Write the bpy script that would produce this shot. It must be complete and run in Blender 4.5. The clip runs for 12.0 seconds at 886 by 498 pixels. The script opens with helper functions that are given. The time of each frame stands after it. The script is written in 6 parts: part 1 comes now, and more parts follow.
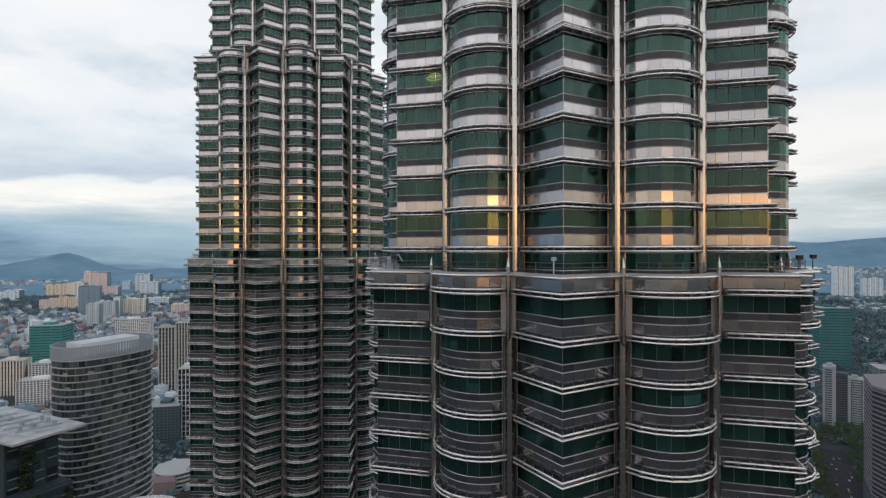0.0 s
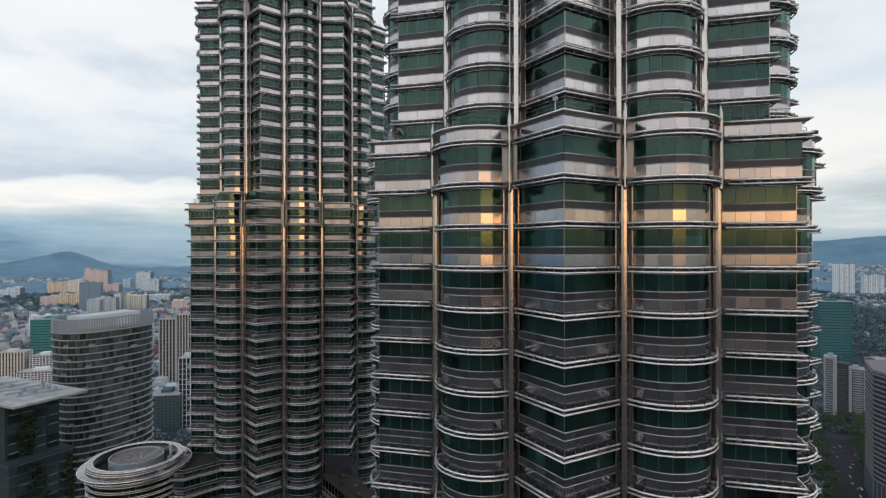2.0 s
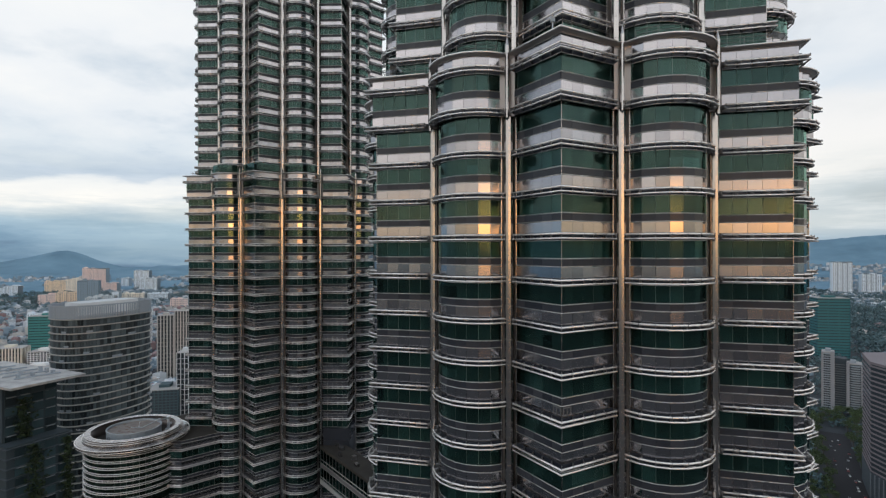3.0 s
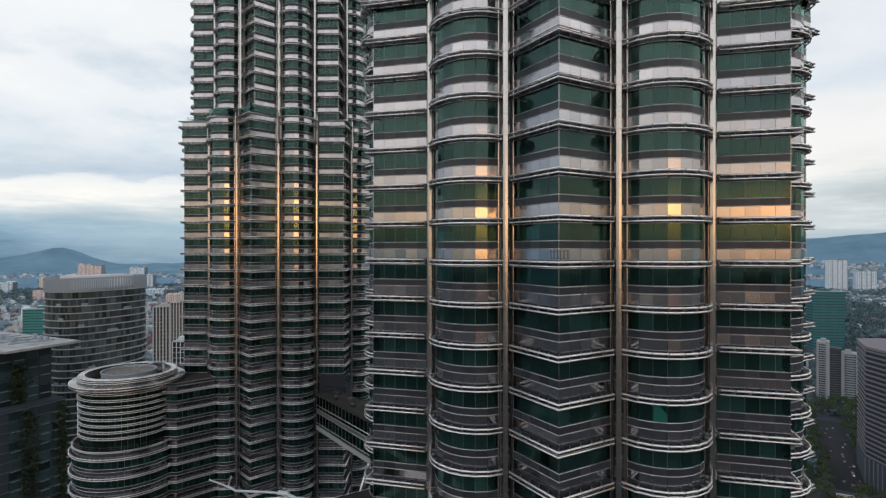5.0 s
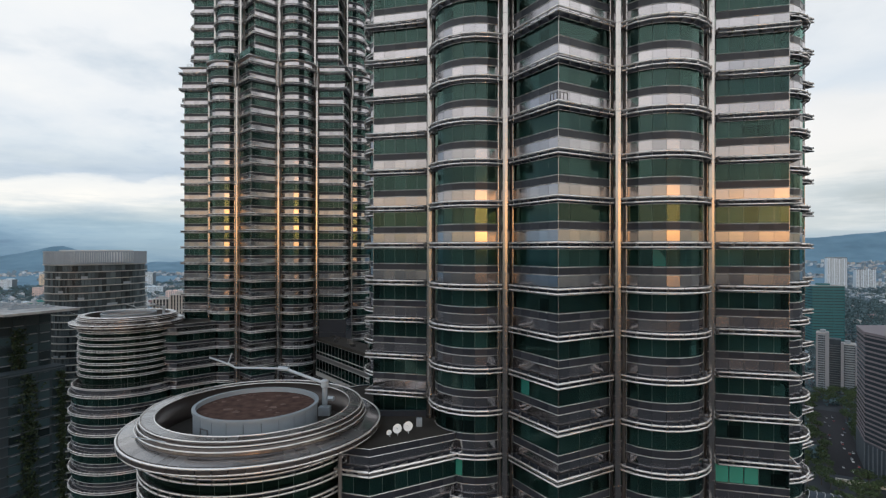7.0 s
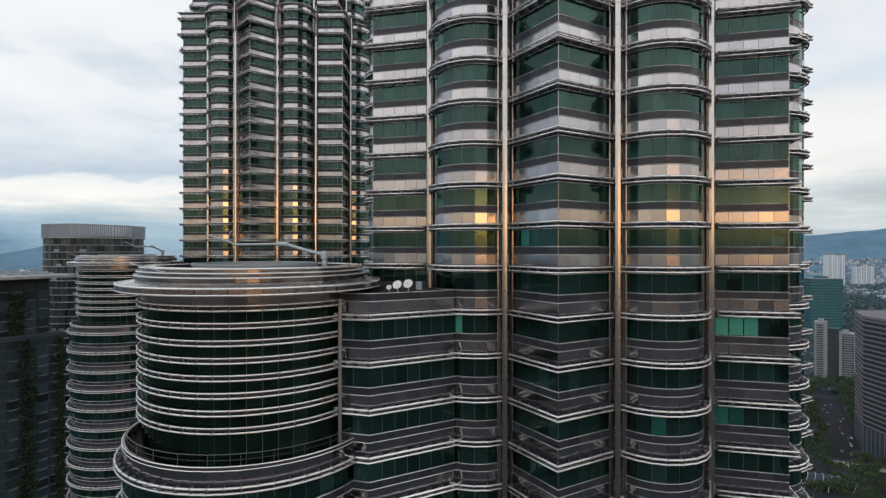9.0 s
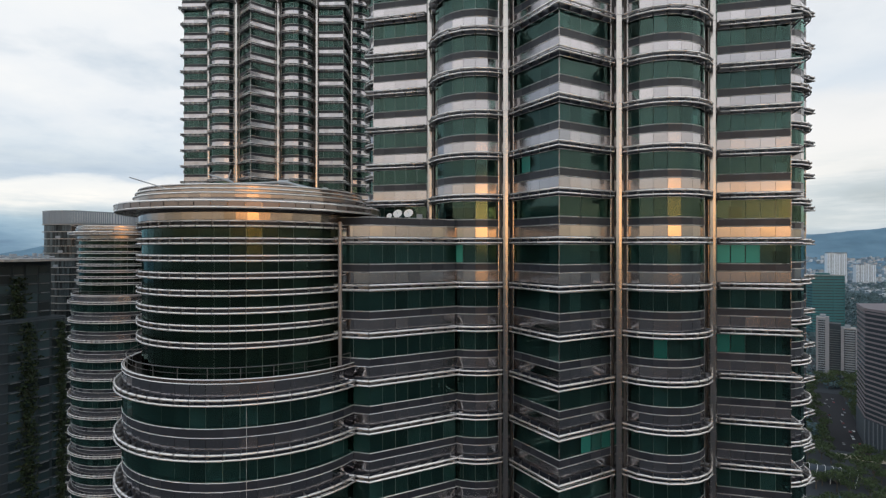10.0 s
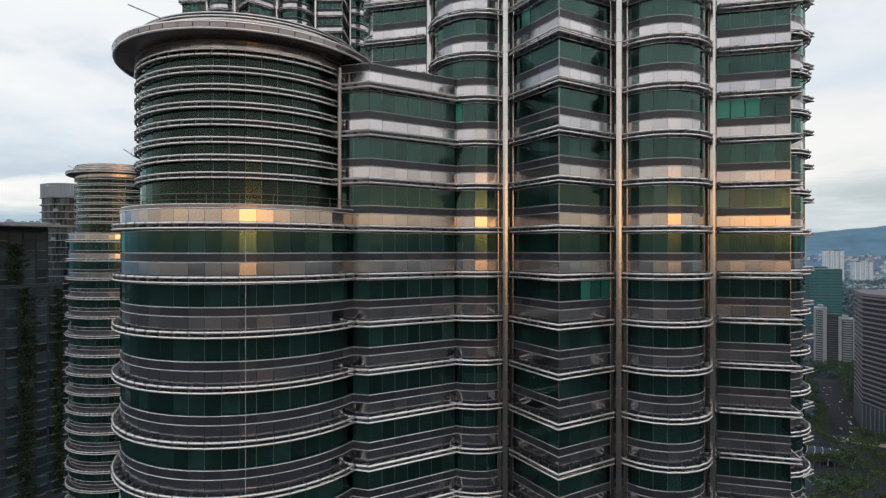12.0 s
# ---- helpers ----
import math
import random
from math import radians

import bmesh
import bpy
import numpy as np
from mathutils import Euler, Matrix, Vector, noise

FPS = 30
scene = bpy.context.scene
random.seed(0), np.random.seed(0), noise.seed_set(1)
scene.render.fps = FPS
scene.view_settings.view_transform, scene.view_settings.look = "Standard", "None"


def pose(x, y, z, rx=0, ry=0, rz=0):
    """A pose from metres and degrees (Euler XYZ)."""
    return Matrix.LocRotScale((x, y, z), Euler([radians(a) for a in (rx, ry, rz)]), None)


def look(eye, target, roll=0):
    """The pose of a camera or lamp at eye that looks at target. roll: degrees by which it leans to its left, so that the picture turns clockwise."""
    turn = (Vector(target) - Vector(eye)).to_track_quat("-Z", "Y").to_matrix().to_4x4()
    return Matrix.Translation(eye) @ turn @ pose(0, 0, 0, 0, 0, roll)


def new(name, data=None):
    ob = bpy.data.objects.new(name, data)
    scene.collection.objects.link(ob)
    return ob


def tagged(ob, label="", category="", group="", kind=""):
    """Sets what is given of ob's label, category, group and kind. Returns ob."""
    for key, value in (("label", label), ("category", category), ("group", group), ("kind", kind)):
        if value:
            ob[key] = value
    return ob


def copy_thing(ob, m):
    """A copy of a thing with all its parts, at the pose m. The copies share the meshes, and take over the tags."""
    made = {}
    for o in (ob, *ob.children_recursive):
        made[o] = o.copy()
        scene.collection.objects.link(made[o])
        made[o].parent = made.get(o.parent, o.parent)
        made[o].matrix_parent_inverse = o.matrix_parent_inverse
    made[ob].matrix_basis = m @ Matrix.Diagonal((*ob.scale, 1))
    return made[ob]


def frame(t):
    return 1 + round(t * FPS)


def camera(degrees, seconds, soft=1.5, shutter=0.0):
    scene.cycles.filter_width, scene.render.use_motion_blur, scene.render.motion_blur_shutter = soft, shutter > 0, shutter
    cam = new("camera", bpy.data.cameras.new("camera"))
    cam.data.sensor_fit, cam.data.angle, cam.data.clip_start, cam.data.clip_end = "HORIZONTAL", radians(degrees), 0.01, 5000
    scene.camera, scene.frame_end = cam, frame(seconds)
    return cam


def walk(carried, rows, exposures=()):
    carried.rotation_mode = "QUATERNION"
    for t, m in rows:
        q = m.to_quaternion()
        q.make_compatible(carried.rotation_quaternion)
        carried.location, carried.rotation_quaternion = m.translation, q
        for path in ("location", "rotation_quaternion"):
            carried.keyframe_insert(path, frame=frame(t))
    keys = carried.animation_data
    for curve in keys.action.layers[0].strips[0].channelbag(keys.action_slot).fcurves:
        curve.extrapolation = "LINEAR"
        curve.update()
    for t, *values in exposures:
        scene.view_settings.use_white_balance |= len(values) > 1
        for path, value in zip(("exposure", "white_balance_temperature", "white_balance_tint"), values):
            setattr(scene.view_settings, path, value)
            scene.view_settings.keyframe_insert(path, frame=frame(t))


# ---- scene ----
LENS = 79.06
cam = camera(LENS, 12.0, soft=1.3)
# seconds, x, y, z, yaw, pitch, roll
PATH = [
    (0.0, -0.02, -0.16, 243.85, 0.54, -0.03, 0.10),
    (0.5, -0.05, -0.16, 240.25, 0.52, -0.04, 0.10),
    (1.0, -0.07, -0.17, 236.73, 0.49, -0.03, 0.10),
    (1.5, -0.12, -0.13, 233.18, 0.30, -0.02, 0.09),
    (2.0, -0.12, -0.16, 229.67, 0.60, -0.00, 0.10),
    (2.5, -0.06, -0.18, 226.13, 0.66, -0.00, 0.10),
    (3.0, -0.03, -0.18, 222.69, 0.45, 0.01, 0.08),
    (5.0, -0.03, 0.09, 209.16, 0.11, -0.04, -0.01),
    (5.5, 0.03, 0.06, 205.71, -0.01, -0.03, -0.02),
    (6.0, 0.03, 0.06, 202.31, -0.01, -0.01, -0.05),
    (6.5, 0.03, -0.00, 198.89, -0.00, 0.00, -0.05),
    (7.0, -0.04, -0.07, 195.40, 0.08, 0.03, -0.07),
    (9.0, -0.13, -0.03, 181.63, -0.05, -0.00, -0.03),
    (9.5, -0.05, 0.06, 178.24, -0.04, 0.01, -0.01),
    (10.0, -0.07, 0.13, 174.83, 0.07, 0.01, -0.01),
    (10.5, -0.10, 0.16, 171.46, 0.04, 0.01, 0.01),
    (11.0, -0.07, 0.19, 168.03, -0.04, 0.01, -0.04),
    (11.5, -0.10, 0.22, 164.65, -0.08, 0.03, -0.06),
    (12.0, -0.19, 0.23, 161.28, -0.11, 0.01, -0.04),
]
walk(cam, [(t, pose(x, y, z, 90 + pitch, roll, yaw)) for t, x, y, z, yaw, pitch, roll in PATH])

# ---- light: a low evening sun behind the camera under broken cloud ----
SUN_SIDE, SUN_UP = 15.0, 3.7
scene.view_settings.exposure = 0.0
sun_dir = Vector((math.sin(radians(SUN_SIDE)) * math.cos(radians(SUN_UP)), -math.cos(radians(SUN_SIDE)) * math.cos(radians(SUN_UP)), math.sin(radians(SUN_UP))))
sun_lamp = bpy.data.lights.new("sun", "SUN")
sun_lamp.energy, sun_lamp.angle, sun_lamp.color = 0.03, radians(10.0), (1.0, 0.47, 0.08)
sun = new("sun", sun_lamp)
sun.matrix_world = look(sun_dir * 900, (0, 0, 0))

world = bpy.data.worlds.new("evening_sky")
scene.world = world
world.use_nodes = True
wt = world.node_tree
for nd in list(wt.nodes):
    wt.nodes.remove(nd)


def link_nodes(tree, pairs):
    for a, b in pairs:
        tree.links.new(a, b)


def ramp(tree, stops, interpolation="LINEAR"):
    nd = tree.nodes.new("ShaderNodeValToRGB")
    nd.color_ramp.interpolation = interpolation
    while len(nd.color_ramp.elements) < len(stops):
        nd.color_ramp.elements.new(0.5)
    for el, (at, col) in zip(nd.color_ramp.elements, stops):
        el.position, el.color = at, (*col, 1) if len(col) == 3 else col
    return nd


def mixer(tree, kind="MIX"):
    nd = tree.nodes.new("ShaderNodeMix")
    nd.data_type, nd.blend_type = "RGBA", kind
    return nd


def build_world():
    """Nishita sky under layers of grey and cream cloud, warmest round the sun."""
    n = wt.nodes.new
    out, back = n("ShaderNodeOutputWorld"), n("ShaderNodeBackground")
    sky = n("ShaderNodeTexSky")
    sky.sky_type, sky.sun_disc = "NISHITA", False
    sky.sun_elevation, sky.sun_rotation = radians(SUN_UP), radians(180 - SUN_SIDE)
    coord, sep = n("ShaderNodeTexCoord"), n("ShaderNodeSeparateXYZ")
    link_nodes(wt, [(coord.outputs["Generated"], sep.inputs[0])])
    # clouds lie in flat layers: stretch the direction sideways towards the horizon
    up = n("ShaderNodeMath")
    up.operation, up.inputs[1].default_value = "ADD", 0.22
    link_nodes(wt, [(sep.outputs[2], up.inputs[0])])
    flat = n("ShaderNodeVectorMath")
    flat.operation = "DIVIDE"
    comb = n("ShaderNodeCombineXYZ")
    clampz = n("ShaderNodeMath")
    clampz.operation, clampz.inputs[1].default_value = "MAXIMUM", 0.12
    link_nodes(wt, [(up.outputs[0], clampz.inputs[0]), (clampz.outputs[0], comb.inputs[0]), (clampz.outputs[0], comb.inputs[1])])
    comb.inputs[2].default_value = 1.0
    link_nodes(wt, [(coord.outputs["Generated"], flat.inputs[0]), (comb.outputs[0], flat.inputs[1])])
    big, small = n("ShaderNodeTexNoise"), n("ShaderNodeTexNoise")
    big.inputs["Scale"].default_value, big.inputs["Detail"].default_value, big.inputs["Roughness"].default_value = 0.6, 9, 0.56
    small.inputs["Scale"].default_value, small.inputs["Detail"].default_value = 2.2, 9
    shift = n("ShaderNodeVectorMath")
    shift.operation, shift.inputs[1].default_value = "ADD", (4.1, 1.7, 0.0)
    link_nodes(wt, [(flat.outputs[0], shift.inputs[0]), (shift.outputs[0], big.inputs["Vector"]), (shift.outputs[0], small.inputs["Vector"])])
    blend = n("ShaderNodeMath")
    blend.operation, blend.inputs[1].default_value = "MULTIPLY_ADD", 0.3
    link_nodes(wt, [(small.outputs[0], blend.inputs[0]), (big.outputs[0], blend.inputs[2])])
    clouds = ramp(wt, [(0.48, (0.55, 0.65, 0.77)), (0.56, (0.755, 0.83, 0.905)), (0.63, (0.96, 0.99, 1.02)), (0.74, (1.06, 1.06, 1.05))])
    link_nodes(wt, [(blend.outputs[0], clouds.inputs[0])])
    cover = ramp(wt, [(0.36, (0.75, 0.75, 0.75)), (0.56, (0.97, 0.97, 0.97))])
    link_nodes(wt, [(blend.outputs[0], cover.inputs[0])])
    # height over the horizon: blue haze at the foot, a cream gap above it
    low = ramp(wt, [(0.0, (0.10, 0.12, 0.14)), (0.465, (0.16, 0.20, 0.24)), (0.474, (0.32, 0.44, 0.53)), (0.500, (0.33, 0.46, 0.56)), (0.512, (0.40, 0.55, 0.66)), (0.523, (0.54, 0.68, 0.77)), (0.532, (0.84, 0.88, 0.89)), (0.541, (1.03, 1.01, 0.97)), (0.553, (1.02, 1.01, 0.98)), (0.559, (0.66, 0.74, 0.83)), (0.58, (0.80, 0.86, 0.91)), (0.60, (0.90, 0.93, 0.96)), (0.64, (1.0, 1.0, 1.0)), (0.72, (0.94, 0.96, 0.98)), (0.82, (0.66, 0.72, 0.80)), (1.0, (0.44, 0.52, 0.61))])
    # away to the north-east the cloud lies higher and the gap under it is wide and bright
    gap = ramp(wt, [(0.0, (0.10, 0.12, 0.14)), (0.465, (0.16, 0.20, 0.24)), (0.474, (0.34, 0.45, 0.53)), (0.500, (0.38, 0.50, 0.59)), (0.508, (0.62, 0.72, 0.78)), (0.519, (1.0, 0.98, 0.93)), (0.56, (1.05, 1.02, 0.97)), (0.60, (1.02, 1.0, 0.98)), (0.615, (0.82, 0.88, 0.94)), (0.64, (0.90, 0.93, 0.96)), (0.67, (1.0, 1.0, 1.0)), (0.72, (0.94, 0.96, 0.98)), (0.82, (0.66, 0.72, 0.80)), (1.0, (0.44, 0.52, 0.61))])
    east = n("ShaderNodeVectorMath")
    east.operation, east.inputs[1].default_value = "DOT_PRODUCT", (math.sin(radians(42)), math.cos(radians(42)), 0.0)
    eastward = n("ShaderNodeMapRange")
    eastward.inputs["From Min"].default_value, eastward.inputs["From Max"].default_value = 0.66, 0.93
    low_all = mixer(wt)
    link_nodes(wt, [(coord.outputs["Generated"], east.inputs[0]), (east.outputs["Value"], eastward.inputs["Value"]), (eastward.outputs[0], low_all.inputs[0]), (low.outputs[0], low_all.inputs[6]), (gap.outputs[0], low_all.inputs[7])])
    half = n("ShaderNodeMath")
    half.operation, half.inputs[1].default_value, half.inputs[2].default_value = "MULTIPLY_ADD", 0.5, 0.5
    wav, wob = n("ShaderNodeMath"), n("ShaderNodeMath")
    wav.operation, wav.inputs[1].default_value = "SUBTRACT", 0.65
    wob.operation = "MULTIPLY_ADD"
    calm = n("ShaderNodeMapRange")
    calm.inputs["From Min"].default_value, calm.inputs["From Max"].default_value = 0.03, 0.16
    calm.inputs["To Min"].default_value, calm.inputs["To Max"].default_value = 0.014, 0.15
    link_nodes(wt, [(sep.outputs[2], calm.inputs["Value"]), (calm.outputs[0], wob.inputs[1])])
    link_nodes(wt, [(sep.outputs[2], half.inputs[0]), (blend.outputs[0], wav.inputs[0]), (wav.outputs[0], wob.inputs[0]), (half.outputs[0], wob.inputs[2]), (wob.outputs[0], low.inputs[0]), (wob.outputs[0], gap.inputs[0])])
    # the haze is warm on the sun's side
    dot = n("ShaderNodeVectorMath")
    dot.operation, dot.inputs[1].default_value = "DOT_PRODUCT", sun_dir
    link_nodes(wt, [(coord.outputs["Generated"], dot.inputs[0])])
    half_dot = n("ShaderNodeMath")
    half_dot.operation, half_dot.inputs[1].default_value, half_dot.inputs[2].default_value = "MULTIPLY_ADD", 0.5, 0.5
    sunward = ramp(wt, [(0.25, (0, 0, 0)), (0.60, (1, 1, 1))])
    peach = ramp(wt, [(0.0, (1.1, 1.0, 0.9)), (0.474, (1.15, 1.0, 0.84)), (0.500, (1.3, 1.05, 0.78)), (0.508, (1.9, 1.2, 0.68)), (0.518, (2.8, 1.55, 0.78)), (0.532, (1.75, 1.2, 0.78)), (0.55, (1.46, 1.16, 0.88)), (0.575, (1.50, 1.32, 1.10)), (0.61, (1.42, 1.37, 1.31)), (0.72, (1.74, 1.70, 1.64)), (0.85, (1.22, 1.21, 1.19)), (1.0, (1.0, 1.0, 1.0))])
    warm, haze = mixer(wt), mixer(wt, "MULTIPLY")
    warm.inputs[6].default_value, haze.inputs[0].default_value = (1, 1, 1, 1), 1.0
    link_nodes(wt, [(dot.outputs["Value"], half_dot.inputs[0]), (half_dot.outputs[0], sunward.inputs[0]), (wob.outputs[0], peach.inputs[0]), (sunward.outputs[0], warm.inputs[0]), (peach.outputs[0], warm.inputs[7]), (low_all.outputs[2], haze.inputs[6]), (warm.outputs[2], haze.inputs[7])])
    # shreds of grey cloud hang in the bright gap
    shred, where = n("ShaderNodeTexNoise"), n("ShaderNodeMapRange")
    shred.inputs["Scale"].default_value, shred.inputs["Detail"].default_value, shred.inputs["Roughness"].default_value = 2.6, 8, 0.6
    drawn = n("ShaderNodeVectorMath")
    drawn.operation, drawn.inputs[1].default_value = "MULTIPLY", (1.0, 1.0, 9.0)
    torn = ramp(wt, [(0.40, (0.70, 0.77, 0.82)), (0.50, (0.86, 0.90, 0.93)), (0.57, (1.0, 1.0, 1.0))])
    where.inputs["From Min"].default_value, where.inputs["From Max"].default_value = 0.16, 0.09
    shredded = mixer(wt)
    shredded.inputs[6].default_value = (1, 1, 1, 1)
    gapped = mixer(wt, "MULTIPLY")
    gapped.inputs[0].default_value = 1.0
    link_nodes(wt, [(coord.outputs["Generated"], drawn.inputs[0]), (drawn.outputs[0], shred.inputs["Vector"]), (shred.outputs[0], torn.inputs[0]), (sep.outputs[2], where.inputs["Value"]),
                    (where.outputs[0], shredded.inputs[0]), (torn.outputs[0], shredded.inputs[7]), (haze.outputs[2], gapped.inputs[6]), (shredded.outputs[2], gapped.inputs[7])])
    tint = mixer(wt, "MULTIPLY")
    tint.inputs[0].default_value = 1.0
    thin, even = n("ShaderNodeMath"), mixer(wt)
    thin.operation, thin.inputs[1].default_value = "MULTIPLY", 0.75
    even.inputs[7].default_value = (0.96, 0.98, 1.0, 1)
    link_nodes(wt, [(eastward.outputs[0], thin.inputs[0]), (thin.outputs[0], even.inputs[0]), (clouds.outputs[0], even.inputs[6]), (even.outputs[2], tint.inputs[6]), (gapped.outputs[2], tint.inputs[7])])
    skygain = n("ShaderNodeVectorMath")
    skygain.operation = "SCALE"
    skygain.inputs["Scale"].default_value = 0.10
    link_nodes(wt, [(sky.outputs[0], skygain.inputs[0])])
    both = mixer(wt)
    link_nodes(wt, [(cover.outputs[0], both.inputs[0]), (skygain.outputs[0], both.inputs[6]), (tint.outputs[2], both.inputs[7])])
    # the glow of the low sun in the gap under the cloud, wider than high
    side = n("ShaderNodeVectorMath")
    side.operation, side.inputs[1].default_value = "DOT_PRODUCT", (math.cos(radians(SUN_SIDE)) / 0.34, math.sin(radians(SUN_SIDE)) / 0.34, 0.0)
    rise, side2, near_sun, front = (n("ShaderNodeMath") for _ in range(4))
    rise.operation, rise.inputs[1].default_value, rise.inputs[2].default_value = "MULTIPLY_ADD", 1 / 0.056, -0.056 / 0.056
    rise2 = n("ShaderNodeMath")
    rise2.operation = side2.operation = "MULTIPLY"
    near_sun.operation = "MULTIPLY_ADD"
    near_sun.inputs[1].default_value = 0.25
    front.operation, front.inputs[1].default_value = "LESS_THAN", 0.0
    behind = n("ShaderNodeMath")
    behind.operation, behind.inputs[1].default_value = "MULTIPLY", 4.0
    spread = n("ShaderNodeMath")
    spread.operation = "ADD"
    link_nodes(wt, [(coord.outputs["Generated"], side.inputs[0]), (sep.outputs[2], rise.inputs[0]), (rise.outputs[0], rise2.inputs[0]), (rise.outputs[0], rise2.inputs[1]),
                    (side.outputs["Value"], side2.inputs[0]), (side.outputs["Value"], side2.inputs[1]), (rise2.outputs[0], spread.inputs[0]), (side2.outputs[0], spread.inputs[1]),
                    (dot.outputs["Value"], front.inputs[0]), (front.outputs[0], behind.inputs[0]), (spread.outputs[0], near_sun.inputs[0]), (behind.outputs[0], near_sun.inputs[2])])
    glow = ramp(wt, [(0.0, (6.4, 2.5, 0.55)), (0.06, (4.2, 1.65, 0.36)), (0.16, (1.35, 0.57, 0.11)), (0.32, (0.36, 0.165, 0.032)), (0.6, (0.08, 0.034, 0.008)), (1.0, (0, 0, 0))])
    link_nodes(wt, [(near_sun.outputs[0], glow.inputs[0])])
    add = mixer(wt, "ADD")
    add.inputs[0].default_value = 1.0
    link_nodes(wt, [(both.outputs[2], add.inputs[6]), (glow.outputs[0], add.inputs[7]), (add.outputs[2], back.inputs[0]), (back.outputs[0], out.inputs[0])])
    back.inputs[1].default_value = 0.95


build_world()


# ---- materials ----
def material(name, base, rough, metal=0.0, vary=0.12, rough_vary=0.08, grain=0.0, grain_scale=3.0, second=None, bump=0.0, piece=True, spec=0.5):
    """A surface with colour changing from piece to piece and in fine grain."""
    m = bpy.data.materials.new(name)
    m.use_nodes = True
    t = m.node_tree
    bs = t.nodes["Principled BSDF"]
    bs.inputs["Metallic"].default_value = metal
    bs.inputs["Specular IOR Level"].default_value = spec
    geo, info = t.nodes.new("ShaderNodeNewGeometry"), t.nodes.new("ShaderNodeObjectInfo")
    mul = t.nodes.new("ShaderNodeMath")
    mul.operation, mul.inputs[1].default_value = "MULTIPLY_ADD", 7.31
    link_nodes(t, [(info.outputs["Random"], mul.inputs[0])])
    if piece:
        link_nodes(t, [(geo.outputs["Random Per Island"], mul.inputs[2])])
    rnd = t.nodes.new("ShaderNodeTexWhiteNoise")
    rnd.noise_dimensions = "1D"
    link_nodes(t, [(mul.outputs[0], rnd.inputs["W"])])
    coord = t.nodes.new("ShaderNodeTexCoord")
    noisy = t.nodes.new("ShaderNodeTexNoise")
    noisy.inputs["Scale"].default_value, noisy.inputs["Detail"].default_value = grain_scale, 5
    link_nodes(t, [(coord.outputs["Object"], noisy.inputs["Vector"])])
    lo = [c * (1 - vary) for c in base]
    hi = [min(1.0, c * (1 + vary)) for c in (second or base)]
    cr = ramp(t, [(0.0, lo), (1.0, hi)])
    fac = t.nodes.new("ShaderNodeMath")
    fac.operation, fac.inputs[1].default_value = "MULTIPLY_ADD", grain
    half = t.nodes.new("ShaderNodeMath")
    half.operation, half.inputs[1].default_value = "MULTIPLY", 1 - grain
    link_nodes(t, [(rnd.outputs["Value"], half.inputs[0]), (noisy.outputs[0], fac.inputs[0]), (half.outputs[0], fac.inputs[2]), (fac.outputs[0], cr.inputs[0]), (cr.outputs[0], bs.inputs["Base Color"])])
    rg = t.nodes.new("ShaderNodeMath")
    rg.operation, rg.inputs[1].default_value, rg.inputs[2].default_value = "MULTIPLY_ADD", rough_vary * 2, rough - rough_vary
    link_nodes(t, [(rnd.outputs["Color"], rg.inputs[0]), (rg.outputs[0], bs.inputs["Roughness"])])
    if bump:
        bm_ = t.nodes.new("ShaderNodeBump")
        bm_.inputs["Strength"].default_value, bm_.inputs["Distance"].default_value = bump, 0.05
        link_nodes(t, [(noisy.outputs[0], bm_.inputs["Height"]), (bm_.outputs[0], bs.inputs["Normal"])])
    return m


def glass_material(name, tint, low=0.05, coat=(0.48, 0.80, 0.68)):
    """Tinted pane: clear through, with a mirror coat that grows at grazing angles."""
    m = bpy.data.materials.new(name)
    m.use_nodes = True
    t = m.node_tree
    out = t.nodes["Material Output"]
    t.nodes.remove(t.nodes["Principled BSDF"])
    clear, gloss, mix = t.nodes.new("ShaderNodeBsdfTransparent"), t.nodes.new("ShaderNodeBsdfGlossy"), t.nodes.new("ShaderNodeMixShader")
    geo, info = t.nodes.new("ShaderNodeNewGeometry"), t.nodes.new("ShaderNodeObjectInfo")
    mul, rnd = t.nodes.new("ShaderNodeMath"), t.nodes.new("ShaderNodeTexWhiteNoise")
    mul.operation, mul.inputs[1].default_value = "MULTIPLY_ADD", 7.31
    rnd.noise_dimensions = "1D"
    link_nodes(t, [(info.outputs["Random"], mul.inputs[0]), (geo.outputs["Random Per Island"], mul.inputs[2]), (mul.outputs[0], rnd.inputs["W"])])
    cr = ramp(t, [(0.0, [c * 0.84 for c in tint]), (0.85, [c * 1.05 for c in tint]), (1.0, [min(1, c * 1.2) for c in tint])])
    facing, fres, addm = t.nodes.new("ShaderNodeLayerWeight"), t.nodes.new("ShaderNodeMath"), t.nodes.new("ShaderNodeMath")
    facing.inputs[0].default_value = 0.5
    fres.operation, fres.inputs[1].default_value = "POWER", 4.5
    addm.operation, addm.inputs[1].default_value, addm.inputs[2].default_value = "MULTIPLY_ADD", 0.85, low
    gloss.inputs["Color"].default_value, gloss.inputs["Roughness"].default_value = (*coat, 1), 0.05
    link_nodes(t, [(rnd.outputs["Value"], cr.inputs[0]), (cr.outputs[0], clear.inputs[0]), (facing.outputs["Facing"], fres.inputs[0]), (fres.outputs[0], addm.inputs[0]), (addm.outputs[0], mix.inputs[0]), (clear.outputs[0], mix.inputs[1]), (gloss.outputs[0], mix.inputs[2]), (mix.outputs[0], out.inputs[0])])
    return m


